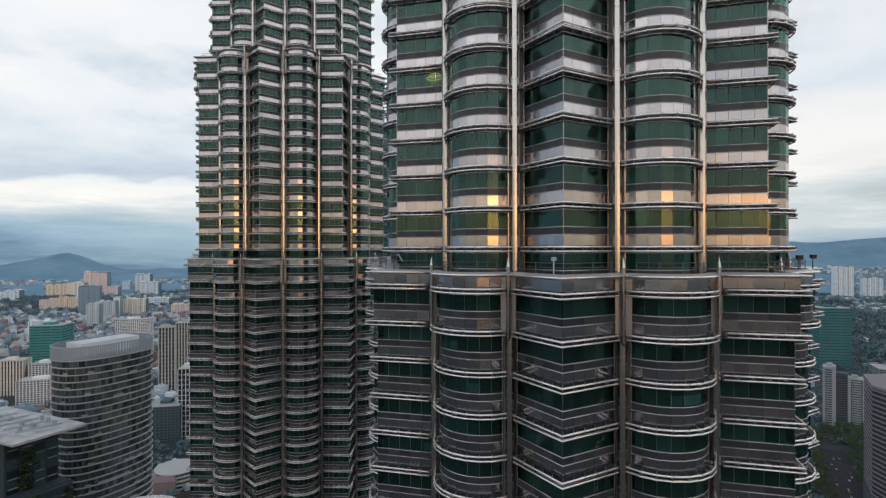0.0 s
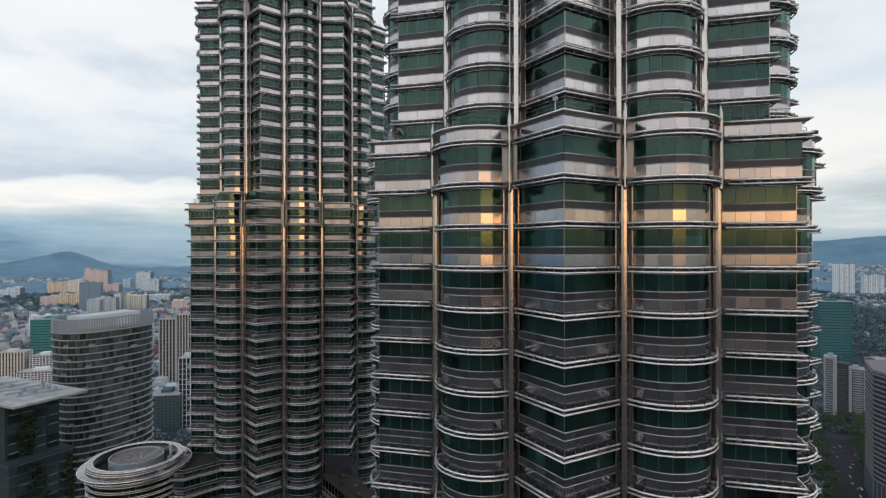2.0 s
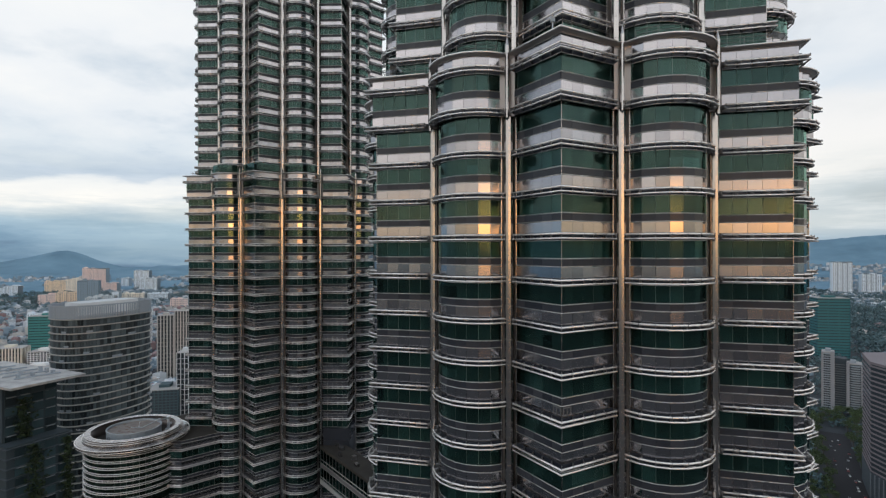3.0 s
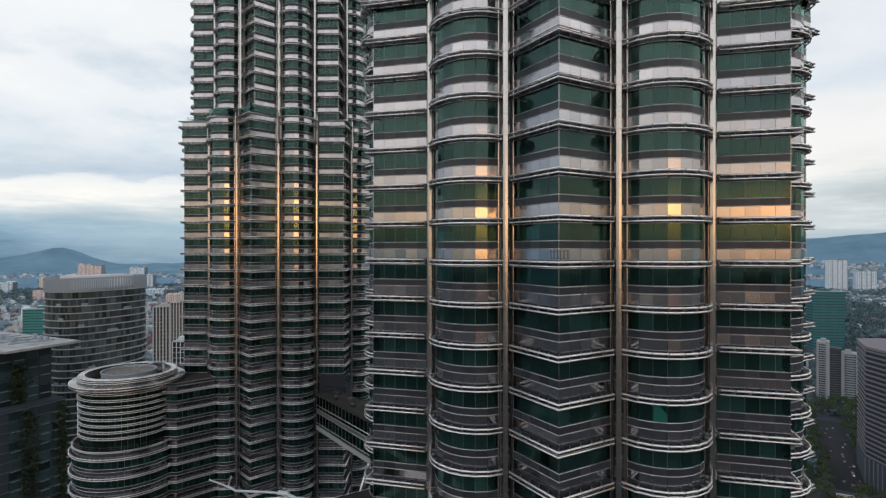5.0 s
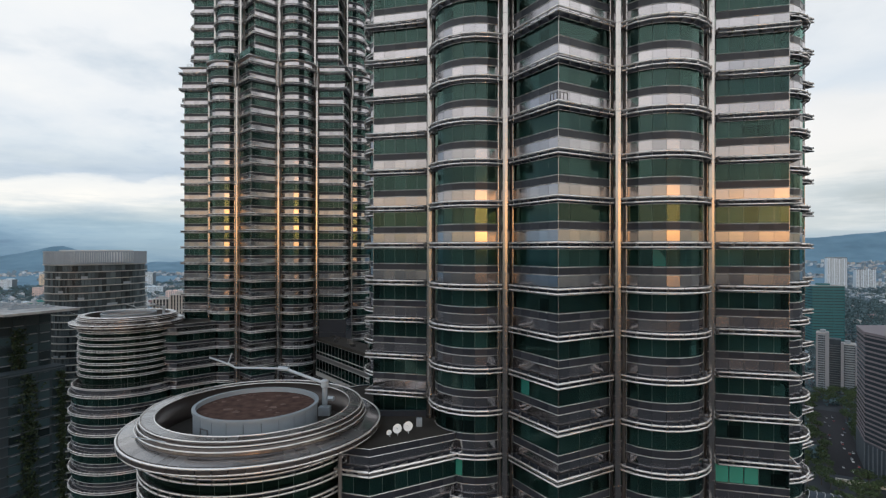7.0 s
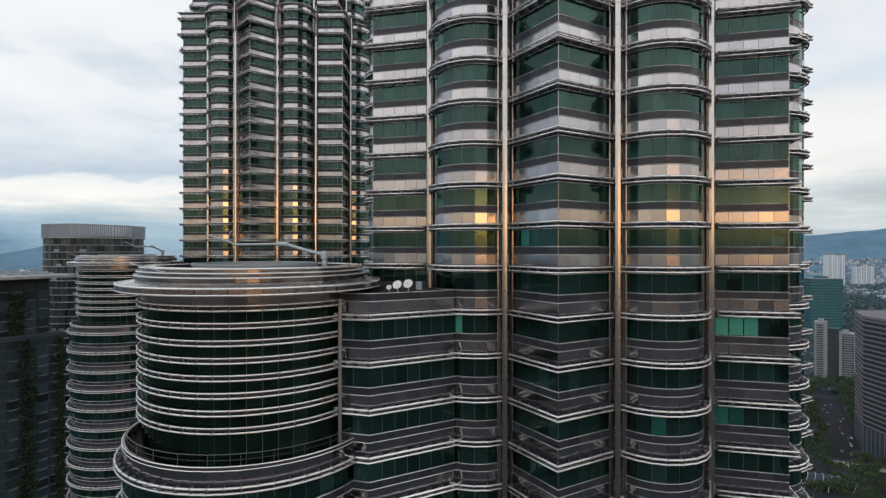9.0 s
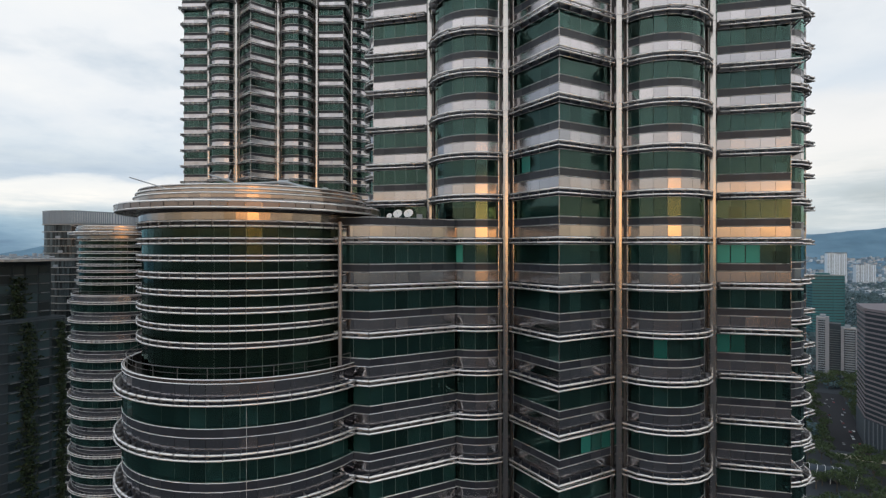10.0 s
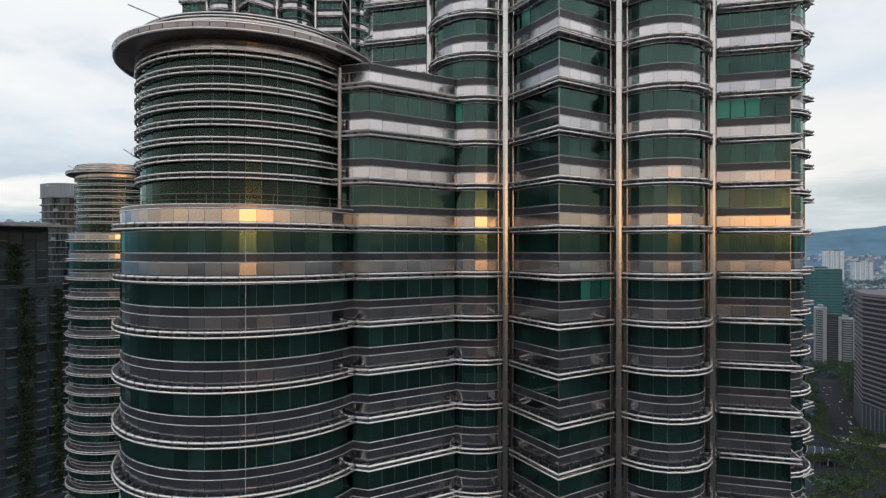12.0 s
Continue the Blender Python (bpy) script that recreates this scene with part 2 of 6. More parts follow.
STEEL_PANEL = material("brushed_steel_panel", (0.375, 0.362, 0.38), 0.145, 1.0, 0.16, 0.06, grain=0.35, grain_scale=1.3, bump=0.02)
STEEL_BAR = material("polished_steel_tube", (0.80, 0.79, 0.785), 0.24, 0.6, 0.06, 0.05, grain=0.3, grain_scale=2.0)
STEEL_PIPE = material("satin_steel_column", (0.41, 0.395, 0.39), 0.20, 1.0, 0.06, 0.05, grain=0.4, grain_scale=0.8)
DARK_STRIP = material("dark_louvre_strip", (0.030, 0.034, 0.044), 0.28, 0.0, 0.2, 0.06, grain=0.3, spec=0.28)
RECESS = material("bronze_grey_recess", (0.27, 0.25, 0.245), 0.30, 0.5, 0.15, 0.05, grain=0.5, grain_scale=0.7)
GLASS = glass_material("green_facade_glass", (0.38, 0.50, 0.50), low=0.056, coat=(0.50, 0.77, 0.69))
DRUM_GLASS = glass_material("dark_drum_glass", (0.35, 0.43, 0.41), low=0.024, coat=(0.60, 0.80, 0.72))
INSIDE = material("dim_office_interior", (0.36, 0.40, 0.38), 0.8, 0.0, 0.3, 0.05, grain=0.6, grain_scale=0.35)
# Backing wall added behind the panes so the glass reads evenly dark.
LINING = material("grey_office_blind", (0.36, 0.385, 0.375), 0.8, 0.0, 0.35, 0.05, grain=0.8, grain_scale=0.22)
BLIND = material("pale_roller_blind", (0.80, 0.86, 0.84), 0.8, 0.0, 0.2, 0.05)
BRACKET = material("dark_bracket_steel", (0.15, 0.15, 0.155), 0.5, 0.6)
# Darker and browner than the facade steel.
STEP_STEEL = material("weathered_brown_steel", (0.29, 0.26, 0.25), 0.15, 0.95, 0.32, 0.08, grain=0.5, grain_scale=1.2)
RIM_PANEL = material("brown_rim_panel", (0.19, 0.165, 0.16), 0.28, 0.85, 0.15, 0.06, grain=0.4, grain_scale=1.0)
COPING = material("weathered_parapet_metal", (0.42, 0.385, 0.375), 0.40, 0.35, 0.12, 0.06, grain=0.5, grain_scale=0.9)
ROOF_DARK = material("dark_wet_roof", (0.042, 0.038, 0.034), 0.8, 0.0, 0.4, 0.05, grain=0.9, grain_scale=0.4, bump=0.4, spec=0.15)
ROOF_RUST = material("rust_stained_roof", (0.028, 0.012, 0.009), 0.85, 0.0, 0.6, 0.05, grain=1.0, grain_scale=1.1, second=(0.10, 0.06, 0.05), bump=0.4, piece=False, spec=0.1)
# Paler and greyer than the near drum lid.
ROOF_GREY = material("dusty_grey_roof", (0.15, 0.135, 0.13), 0.85, 0.0, 0.3, 0.05, grain=1.0, grain_scale=0.7, second=(0.25, 0.225, 0.21), bump=0.4, piece=False, spec=0.15)
GRIT = material("pale_dried_grit", (0.16, 0.11, 0.095), 0.9, 0.0, 0.35, 0.03, grain=0.6, grain_scale=2.0, spec=0.1)
DRUM = material("pale_grey_paint", (0.26, 0.30, 0.34), 0.6, 0.0, 0.1, 0.05, grain=0.6, grain_scale=0.6)
SOFFIT = material("bronze_soffit", (0.085, 0.07, 0.065), 0.3, 0.6, 0.15, 0.05, grain=0.5, grain_scale=0.6)
RIM = material("pale_roof_metal", (0.29, 0.285, 0.29), 0.22, 0.9, 0.26, 0.10, grain=0.5, grain_scale=0.4)


# ---- mesh tools ----
class Mesh:
    """Collects vertices and faces for one mesh."""

    def __init__(self):
        self.v, self.f, self.second = [], [], set()

    def darker(self, start):
        """Faces from start on take the second material."""
        self.second.update(range(start, len(self.f)))

    def hexa(self, low, high):
        """A solid between two quads (lists of four points, counter-clockwise from outside-below)."""
        b = len(self.v)
        self.v += [tuple(p) for p in low] + [tuple(p) for p in high]
        self.f += [(b + 3, b + 2, b + 1, b), (b + 4, b + 5, b + 6, b + 7)]
        self.f += [(b + i, b + (i + 1) % 4, b + 4 + (i + 1) % 4, b + 4 + i) for i in range(4)]

    def box(self, x0, x1, y0, y1, z0, z1):
        self.hexa([(x0, y0, z0), (x1, y0, z0), (x1, y1, z0), (x0, y1, z0)], [(x0, y0, z1), (x1, y0, z1), (x1, y1, z1), (x0, y1, z1)])

    def slab(self, p, q, z0, z1, thick, gap=0.02, tilt=0.0):
        """An upright panel from plan point p to q, its outer face on that line; outside lies to the right of p to q."""
        d = Vector((q[0] - p[0], q[1] - p[1]))
        ln = d.length
        d = d / ln
        out = Vector((d.y, -d.x))
        a, b = Vector(p[:2]) + d * gap, Vector(q[:2]) - d * gap
        sh = out * tilt
        ai, bi = a - out * thick, b - out * thick
        self.hexa([(a.x, a.y, z0), (b.x, b.y, z0), (bi.x, bi.y, z0), (ai.x, ai.y, z0)],
                  [(a.x + sh.x, a.y + sh.y, z1), (b.x + sh.x, b.y + sh.y, z1), (bi.x, bi.y, z1), (ai.x, ai.y, z1)])

    def sweep(self, rings, closed_path=False, cap=True):
        """Skin over equal rings of points."""
        b, n, m = len(self.v), len(rings[0]), len(rings)
        for r in rings:
            self.v += [tuple(p) for p in r]
        for i in range(m if closed_path else m - 1):
            j = (i + 1) % m
            for k in range(n):
                l = (k + 1) % n
                self.f.append((b + i * n + k, b + i * n + l, b + j * n + l, b + j * n + k))
        if cap and not closed_path:
            self.f.append(tuple(b + k for k in range(n))[::-1])
            self.f.append(tuple(b + (m - 1) * n + k for k in range(n)))

    def tube(self, path, radius, sides=6, squash=1.0):
        """A bar along a level path of (x, y, z) with mitred bends."""
        rings = []
        for i, p in enumerate(path):
            p = Vector(p)
            d0 = (p - Vector(path[i - 1])).normalized() if i else None
            d1 = (Vector(path[i + 1]) - p).normalized() if i < len(path) - 1 else None
            d0, d1 = d0 or d1, d1 or d0
            t = (d0 + d1).normalized()
            side = t.cross(Vector((0, 0, 1)))
            side = side.normalized() if side.length > 1e-4 else Vector((1, 0, 0))
            up = side.cross(t).normalized()
            k = 1 / max(0.5, t.dot(d1))
            rings.append([p + side * (radius * k * math.cos(a)) + up * (radius * squash * math.sin(a)) for a in (2 * math.pi * s / sides for s in range(sides))])
        self.sweep(rings)

    def lathe(self, profile, sides, centre=(0, 0), a0=0.0, a1=360.0):
        """Turns a profile of (radius, z), outside first from below to above, about the upright axis."""
        full = abs(a1 - a0 - 360) < 1e-6
        cnt = sides if full else sides + 1
        b, n = len(self.v), len(profile)
        for s in range(cnt):
            a = radians(a0 + (a1 - a0) * s / sides)
            for r, z in profile:
                self.v.append((centre[0] + r * math.cos(a), centre[1] + r * math.sin(a), z))
        for s in range(sides):
            t = (s + 1) % cnt
            for k in range(n - 1):
                self.f.append((b + s * n + k, b + t * n + k, b + t * n + k + 1, b + s * n + k + 1))

    def prism(self, outline, z0, z1, centre=None):
        """A solid over a plan outline, counter-clockwise."""
        b, n = len(self.v), len(outline)
        self.v += [(p[0], p[1], z0) for p in outline] + [(p[0], p[1], z1) for p in outline]
        for i in range(n):
            j = (i + 1) % n
            self.f.append((b + i, b + j, b + n + j, b + n + i))
        self.f.append(tuple(b + i for i in range(n))[::-1])
        self.f.append(tuple(b + n + i for i in range(n)))

    def data(self, name, mat, smooth=False, other=None):
        me = bpy.data.meshes.new(name)
        me.from_pydata(self.v, [], self.f)
        me.materials.append(mat)
        if other is not None:
            me.materials.append(other)
            me.polygons.foreach_set("material_index", [1 if i in self.second else 0 for i in range(len(self.f))])
        if smooth:
            me.polygons.foreach_set("use_smooth", [True] * len(me.polygons))
        me.update()
        return me


def put(name, me, parent=None, m=None, label=""):
    """An object on a mesh, as a part of parent."""
    ob = new(name, me)
    if parent is not None:
        ob.parent = parent
    if m is not None:
        ob.matrix_basis = m
    if label:
        ob["label"] = label
    return ob


def thing(name, label, category, m=None, group="", kind=""):
    ob = new(name)
    ob.empty_display_size = 0.5
    if m is not None:
        ob.matrix_basis = m
    return tagged(ob, label, category, group, kind)


# ---- plan of the place ----
T1, TURN1 = Vector((16.96, 73.90)), -14.41
T2, TURN2 = Vector((-45.26, 156.40)), -1.39
AXIS = (T2 - T1).normalized()
MID = (T1 + T2) / 2
R_TIP, R_BAY, BAY_R, BAY_HALF, PIPE_R, PIPE_A = 28.79, 22.77, 4.20, 65.0, 24.96, 11.87
B1 = Vector((-18.4, 52.85))


def mirrored(p):
    """The same place in the other half of the twin plan."""
    q = Vector(p[:2])
    q = q - 2 * (q - MID).dot(AXIS) * AXIS
    return (q.x, q.y, *p[2:])


def radial(theta, lateral, out):
    """Plan point: out along the direction theta (0 faces -y, plus towards +x), lateral to its side."""
    a = radians(theta)
    d, s = Vector((math.sin(a), -math.cos(a))), Vector((math.cos(a), math.sin(a)))
    return tuple(d * out + s * lateral)


FACE_PANES, BAY_PANES = 5, 8
RECESS_IN = 0.85


def segment(k, scale, off, panes=True):
    """Plan line of facade piece k of 16 (even: star point, odd: round bay), off metres outside the glass."""
    theta = k * 22.5
    if k % 2 == 0:
        cut = 0.5 if 0.9 < scale < 0.96 else 0.0
        tip, w = R_TIP * scale - cut + off * math.sqrt(2), 4.45 * scale - 0.3 * cut + 0.42 * off
        n = FACE_PANES if panes else 1
        xs = [-w + w * i / n for i in range(n)] + [w * i / n for i in range(n + 1)]
        return [radial(theta, x, tip - abs(x)) for x in xs]
    r, c = BAY_R * scale + off, R_BAY * scale
    return [radial(theta, r * math.sin(radians(a)), c + r * math.cos(radians(a))) for a in (BAY_HALF * (2 * i / BAY_PANES - 1) for i in range(BAY_PANES + 1))]


def glass_outline(scale, off, deep=0.0):
    pts = []
    for k in range(16):
        pts += segment(k, scale, off, False)
        theta = k * 22.5 + (PIPE_A if k % 2 == 0 else 22.5 - PIPE_A)
        pts.append(radial(theta, 0, (PIPE_R - RECESS_IN - deep) * scale))
    return pts


def clamp_band(m, c, out, bars=((0.0, 0.115), (-0.40, 0.10))):
    """Dark joint bands round both bars of a sunshade at plan point c."""
    s = Vector((-out.y, out.x)) * 0.022
    for z, r in bars:
        o = out * r
        q = [c - s + o, c + s + o, c + s - o, c - s - o]
        m.hexa([(*e, z - r) for e in q], [(*e, z + r) for e in q])


# one storey, z = 0 at its sunshade's upper bar
def sunshade_segment(m, k, scale):
    """Two bars on brackets along facade piece k."""
    m.tube([(*p, 0.0) for p in segment(k, scale, 0.62, False)], 0.10, 8)
    m.tube([(*p, -0.40) for p in segment(k, scale, 0.66, False)], 0.085, 8)
    line, outer, start = segment(k, scale, 0.0), segment(k, scale, 0.60), len(m.f)
    for p, q in zip(line, outer):
        d = Vector((q[0] - p[0], q[1] - p[1]))
        s = Vector((-d.y, d.x)).normalized() * 0.032
        a, b = Vector(p), Vector(p) + d * 0.97
        m.hexa([(a.x - s.x, a.y - s.y, -0.48), (b.x - s.x, b.y - s.y, -0.42), (b.x + s.x, b.y + s.y, -0.42), (a.x + s.x, a.y + s.y, -0.48)],
               [(a.x - s.x, a.y - s.y, 0.10), (b.x - s.x, b.y - s.y, 0.03), (b.x + s.x, b.y + s.y, 0.03), (a.x + s.x, a.y + s.y, 0.10)])
        clamp_band(m, Vector((p[0] + d.x * 1.03, p[1] + d.y * 1.03)), d.normalized())
    m.darker(start)


def storey_kit(scale, height, panes, shades, seed, roof):
    """The joined pieces of one storey; panes and shades: the facade pieces that are not parts of their own."""
    rng = random.Random(seed)
    steel, dark, glass, rails, bars = (Mesh() for _ in range(5))
    for k in range(16):
        line = segment(k, scale, 0.0)
        for p, q in zip(line, line[1:]):
            if k in panes:
                steel.slab(p, q, 0.14, 1.09, 0.08, 0.012, rng.uniform(-0.006, 0.006))
                glass.slab(p, q, 1.90, height - 0.55, 0.04, 0.02, rng.uniform(-0.006, 0.006))
            if not roof:
                dark.slab(p, q, 1.19, 1.79, 0.10, 0.0)
        edge = segment(k, scale, 0.03, False)
        for h in (1.14, -0.57) if roof else (1.14, 1.84, -0.57):
            rails.tube([(*p, h) for p in edge], 0.026, 6)
        if roof:
            rails.tube([(*p, 1.34) for p in segment(k, scale, 0.60, False)], 0.10, 8)
        dark_line = segment(k, scale, -0.02, False)
        for p, q in zip(dark_line, dark_line[1:]):
            dark.slab(p, q, -0.53, 0.14, 0.1, 0.0)
        if k in shades:
            sunshade_segment(bars, k, scale)
    return steel, glass, dark, rails, bars


UPPER = [240 - 4 * i for i in range(16)]
LOWER = [180 - 4.18 * i for i in range(1, 43)]
# levels: height of the bar, plan scale, storey height, whether a terrace lies on it
LEVELS = [(z, 1.017 if i < 2 else 1.0, 4.0, i == 0) for i, z in enumerate(UPPER)] + [(z, 1.0, 4.18, False) for z in LOWER]
LEVELS += [(240.0, 0.935, 4.0, False), (292.0, 0.80, 4.0, False)]
LEVELS += [(244.0 + 4 * i, 0.952 if i > 10 else 0.935, 4.0, i == 12) for i in range(13)] + [(296.0 + 4 * i, 0.80, 4.0, i == 5) for i in range(6)]
SPANS = ((0.0, 241.7, 1.0, 1.017), (240.5, 293.7, 0.935, 0.952), (292.5, 317.7, 0.80, 0.80))
SHARED = {}


def shared(key, make):
    if key not in SHARED:
        SHARED[key] = make()
    return SHARED[key]


def pipe_mesh(z0, z1, radius):
    """A steel column with a fine joint every two metres."""
    m, prof, z = Mesh(), [], z0
    while z < z1:
        top = min(z + 2.0, z1)
        prof += [(radius, z), (radius, top - 0.05), (radius - 0.03, top - 0.045), (radius - 0.03, top)]
        z = top
    prof += [(0.02, z1 + 0.02)]
    m.lathe(prof, 12)
    return m.data("column_pipe", STEEL_PIPE)


def fin_mesh(z1):
    """A slim pointed fin before the crown of a column."""
    m = Mesh()
    m.lathe([(0.02, z1 - 6.75), (0.21, z1 - 6.5), (0.21, z1 + 0.4), (0.02, z1 + 1.3)], 10)
    return m.data("crown_fin", STEEL_PIPE)


def panel_mesh(name, width, z0, z1, thick, gap, mat):
    m = Mesh()
    m.slab((0, 0), (width, 0), z0, z1, thick, gap)
    return m.data(name, mat)


def shade_mesh(k, scale):
    m = Mesh()
    sunshade_segment(m, k, scale)
    return m.data("sunshade", STEEL_BAR, True, BRACKET)


def single_panels(top, line, z, height, key, rng):
    """Each steel panel and pane of a plan line as a part of its own."""
    for p, q in zip(line, line[1:]):
        d = Vector((q[0] - p[0], q[1] - p[1]))
        at = Matrix.Translation((p[0], p[1], z)) @ Matrix.Rotation(math.atan2(d.y, d.x), 4, "Z")
        ln = round(d.length, 3)
        steel = shared(("panel", ln, key), lambda: panel_mesh("spandrel_panel", ln, 0.14, 1.09, 0.08, 0.012, STEEL_PANEL))
        put("spandrel_panel", steel, top, at @ Matrix.Rotation(rng.uniform(-0.005, 0.005), 4, "X") @ Matrix.Rotation(rng.uniform(-0.004, 0.004), 4, "Z"))
        if height:
            pane = shared(("pane", ln, height, key), lambda: panel_mesh("window_pane", ln, 1.90, height - 0.55, 0.04, 0.02, GLASS))
            put("window_pane", pane, top, at @ Matrix.Rotation(rng.uniform(-0.003, 0.003), 4, "X") @ Matrix.Rotation(rng.uniform(-0.006, 0.006), 4, "Z"))


BANDS = (("spandrel_band", STEEL_PANEL), ("glazing_band", GLASS), ("louvre_band", DARK_STRIP), ("thin_rail", STEEL_BAR), ("far_sunshade", STEEL_BAR))


def band(name, me, top, z):
    """One storey's ring of like pieces."""
    ob = put(name, me, top, pose(0, 0, z))
    ob["kind"] = "stuff"
    return ob


def tower(centre, turn, label, pane_ks, pane_z, shade_ks, shade_z):
    top = thing("skyscraper", label, "skyscraper", pose(centre.x, centre.y, 0, 0, 0, turn), "twin towers")
    rng = random.Random(int(centre.x * 10))
    every = set(range(16))
    for z, scale, height, roof in LEVELS:
        own_panes = set(pane_ks) if pane_z[0] <= z <= pane_z[1] else set()
        own_shades = set(shade_ks) if shade_z[0] <= z <= shade_z[1] else set()
        var = rng.randrange(3)
        key = ("kit", scale, height, tuple(sorted(own_panes)), tuple(sorted(own_shades)), var, roof)
        kit = shared(key, lambda: storey_kit(scale, height, every - own_panes, every - own_shades, 10 + var, roof))
        for src, (name, mat) in zip(kit, BANDS):
            if src.f and not (roof and name == "glazing_band"):
                band(name, shared((key, name), lambda: src.data(name, mat, mat is STEEL_BAR, BRACKET)), top, z)
        for k in own_panes:
            single_panels(top, segment(k, scale, 0.0), z, height, "tower", rng)
        for k in own_shades:
            me = shared(("shade", k % 2, scale), lambda: shade_mesh(k % 2, scale))
            put("sunshade", me, top, Matrix.Translation((0, 0, z)) @ Matrix.Rotation(radians(22.5 * (k - k % 2)), 4, "Z"))
        if not roof:
            put("floor_slab", shared(("slab", scale), lambda: floor_slab(scale)), top, pose(0, 0, z))
    for z0, z1, sc, crown in SPANS:
        deck = shared(("deck", z0), lambda: deck_mesh(crown, z1))
        put("terrace_deck", deck, top, label="dark terrace deck")
        put("parapet_coping", shared(("coping", z0), lambda: coping_mesh(crown, z1)), top, label="sloping steel cap of the parapet")
        pipe = shared(("pipe", z0), lambda: pipe_mesh(z0, z1 - (6.3 if crown > sc else 0.5), 0.45 * sc))
        fin = shared(("fin", z0), lambda: fin_mesh(z1))
        for k in range(16):
            theta = k * 22.5 + (PIPE_A if k % 2 == 0 else 22.5 - PIPE_A)
            put("column_pipe", pipe, top, Matrix.Translation((*radial(theta, 0, PIPE_R * sc), 0)), "satin steel column with fine joints")
            put("crown_fin", fin, top, Matrix.Translation((*radial(theta, 0, PIPE_R * crown), 0)), "slim pointed steel fin")
            par = k % 2
            rec = shared(("recess", z0, par), lambda: recess_mesh(par, sc, z0, z1))
            put("recess_cladding", rec, top, Matrix.Rotation(radians(22.5 * (k - par)), 4, "Z"))
            if crown > sc:
                wide = shared(("crown_cladding", z0, par), lambda: recess_mesh(par, crown, z1 - 6.3, z1, 0.30))
                put("crown_cladding", wide, top, Matrix.Rotation(radians(22.5 * (k - par)), 4, "Z"))
            if par == 0:
                put("corner_mullion", shared(("mullion", z0), lambda: mullion_mesh(z0, z1)), top, Matrix.Translation((*segment(k, sc, -0.014, False)[1], 0)))
            for e in (segment(k, sc, -0.05, False)[0], segment(k, sc, -0.05, False)[-1]):
                put("corner_tube", shared(("tube", z0), lambda: tube_mesh(z0, z1)), top, Matrix.Translation((*e, 0)))
        rail = shared(("terrace_rail", z0), lambda: terrace_rail(crown, z1))
        put("terrace_rail", rail, top, label="thin steel railing with posts")
        for k in range(16):
            par = k % 2
            lin = shared(("lining", z0, par), lambda: lining_mesh(par, sc, z0, z1))
            put("inner_lining", lin, top, Matrix.Rotation(radians(22.5 * (k - par)), 4, "Z"))
    core = Mesh()
    core.lathe([(17.0, 0), (17.0, 240.0), (14.5, 241), (14.5, 316)], 32)
    put("inner_core", core.data("inner_core", INSIDE), top)
    return top


def floor_slab(scale):
    m = Mesh()
    m.prism(glass_outline({1.017: 1.0, 0.952: 0.935}.get(scale, scale), -0.2, 0.7), 0.2, 1.75)
    return m.data("floor_slab", INSIDE)


def deck_mesh(crown, z1):
    m = Mesh()
    m.prism(glass_outline(crown, -0.3, 0.7), z1 - 1.0, z1 - 0.8)
    return m.data("terrace_deck", ROOF_DARK)


def coping_mesh(crown, z1):
    """The sloping metal cap of the parapet with its inner face, one closed ring that passes behind the columns."""
    m = Mesh()
    lines = [[p for k in range(16) for p in segment(k, crown, off)] for off in (0.50, -0.10, -0.42, -0.42, -0.12, 0.0, 0.40)]
    heights = (-0.34, -0.10, -0.10, -0.95, -0.95, -0.58, -0.42)
    m.sweep([[(*line[i], z1 + h) for line, h in zip(lines, heights)] for i in range(len(lines[0]))], True)
    return m.data("parapet_coping", COPING)


def recess_mesh(par, sc, z0, z1, deep=RECESS_IN):
    m = Mesh()
    theta = par * 22.5 + (PIPE_A if par == 0 else 22.5 - PIPE_A)
    a, b, c = segment(par, sc, -0.05, False)[-1], radial(theta, 0, (PIPE_R - deep) * sc), segment(par + 1, sc, -0.05, False)[0]
    m.slab(a, b, z0, z1 - 0.6, 0.15, 0)
    m.slab(b, c, z0, z1 - 0.6, 0.15, 0)
    return m.data("recess_cladding", RECESS)


def lining_mesh(par, sc, z0, z1):
    m = Mesh()
    a, b = segment(par, sc, -0.55, False), segment(par, sc, -0.65, False)
    m.sweep([[(*q, z0), (*p, z0), (*p, z1 - 0.8), (*q, z1 - 0.8)] for p, q in zip(a, b)])
    return m.data("inner_lining", LINING)


def mullion_mesh(z0, z1):
    m = Mesh()
    m.lathe([(0.035, z0), (0.035, z1 - 0.6), (0.01, z1 - 0.55)], 6)
    return m.data("corner_mullion", STEEL_PIPE)


def tube_mesh(z0, z1):
    m = Mesh()
    m.lathe([(0.11, z0), (0.11, z1 - 0.5), (0.02, z1 - 0.45)], 8)
    return m.data("corner_tube", STEEL_PIPE)


def terrace_rail(crown, z1):
    """Posts and two wires just inside the parapet."""
    m = Mesh()
    for k in range(16):
        line = segment(k, crown, -0.7)
        for z in (0.45, 0.85):
            m.tube([(*p, z1 + z) for p in line], 0.03, 4)
        for p in line[::2]:
            m.lathe([(0.035, z1 - 0.4), (0.035, z1 + 0.9), (0.0, z1 + 0.9)], 5, p)
    return m.data("terrace_rail", BRACKET)


tower(T1, TURN1, "tall steel and green glass tower with star-shaped plan", (15, 0, 1), (175, 221), (13, 14, 15, 0, 1, 2, 3), (138, 270))
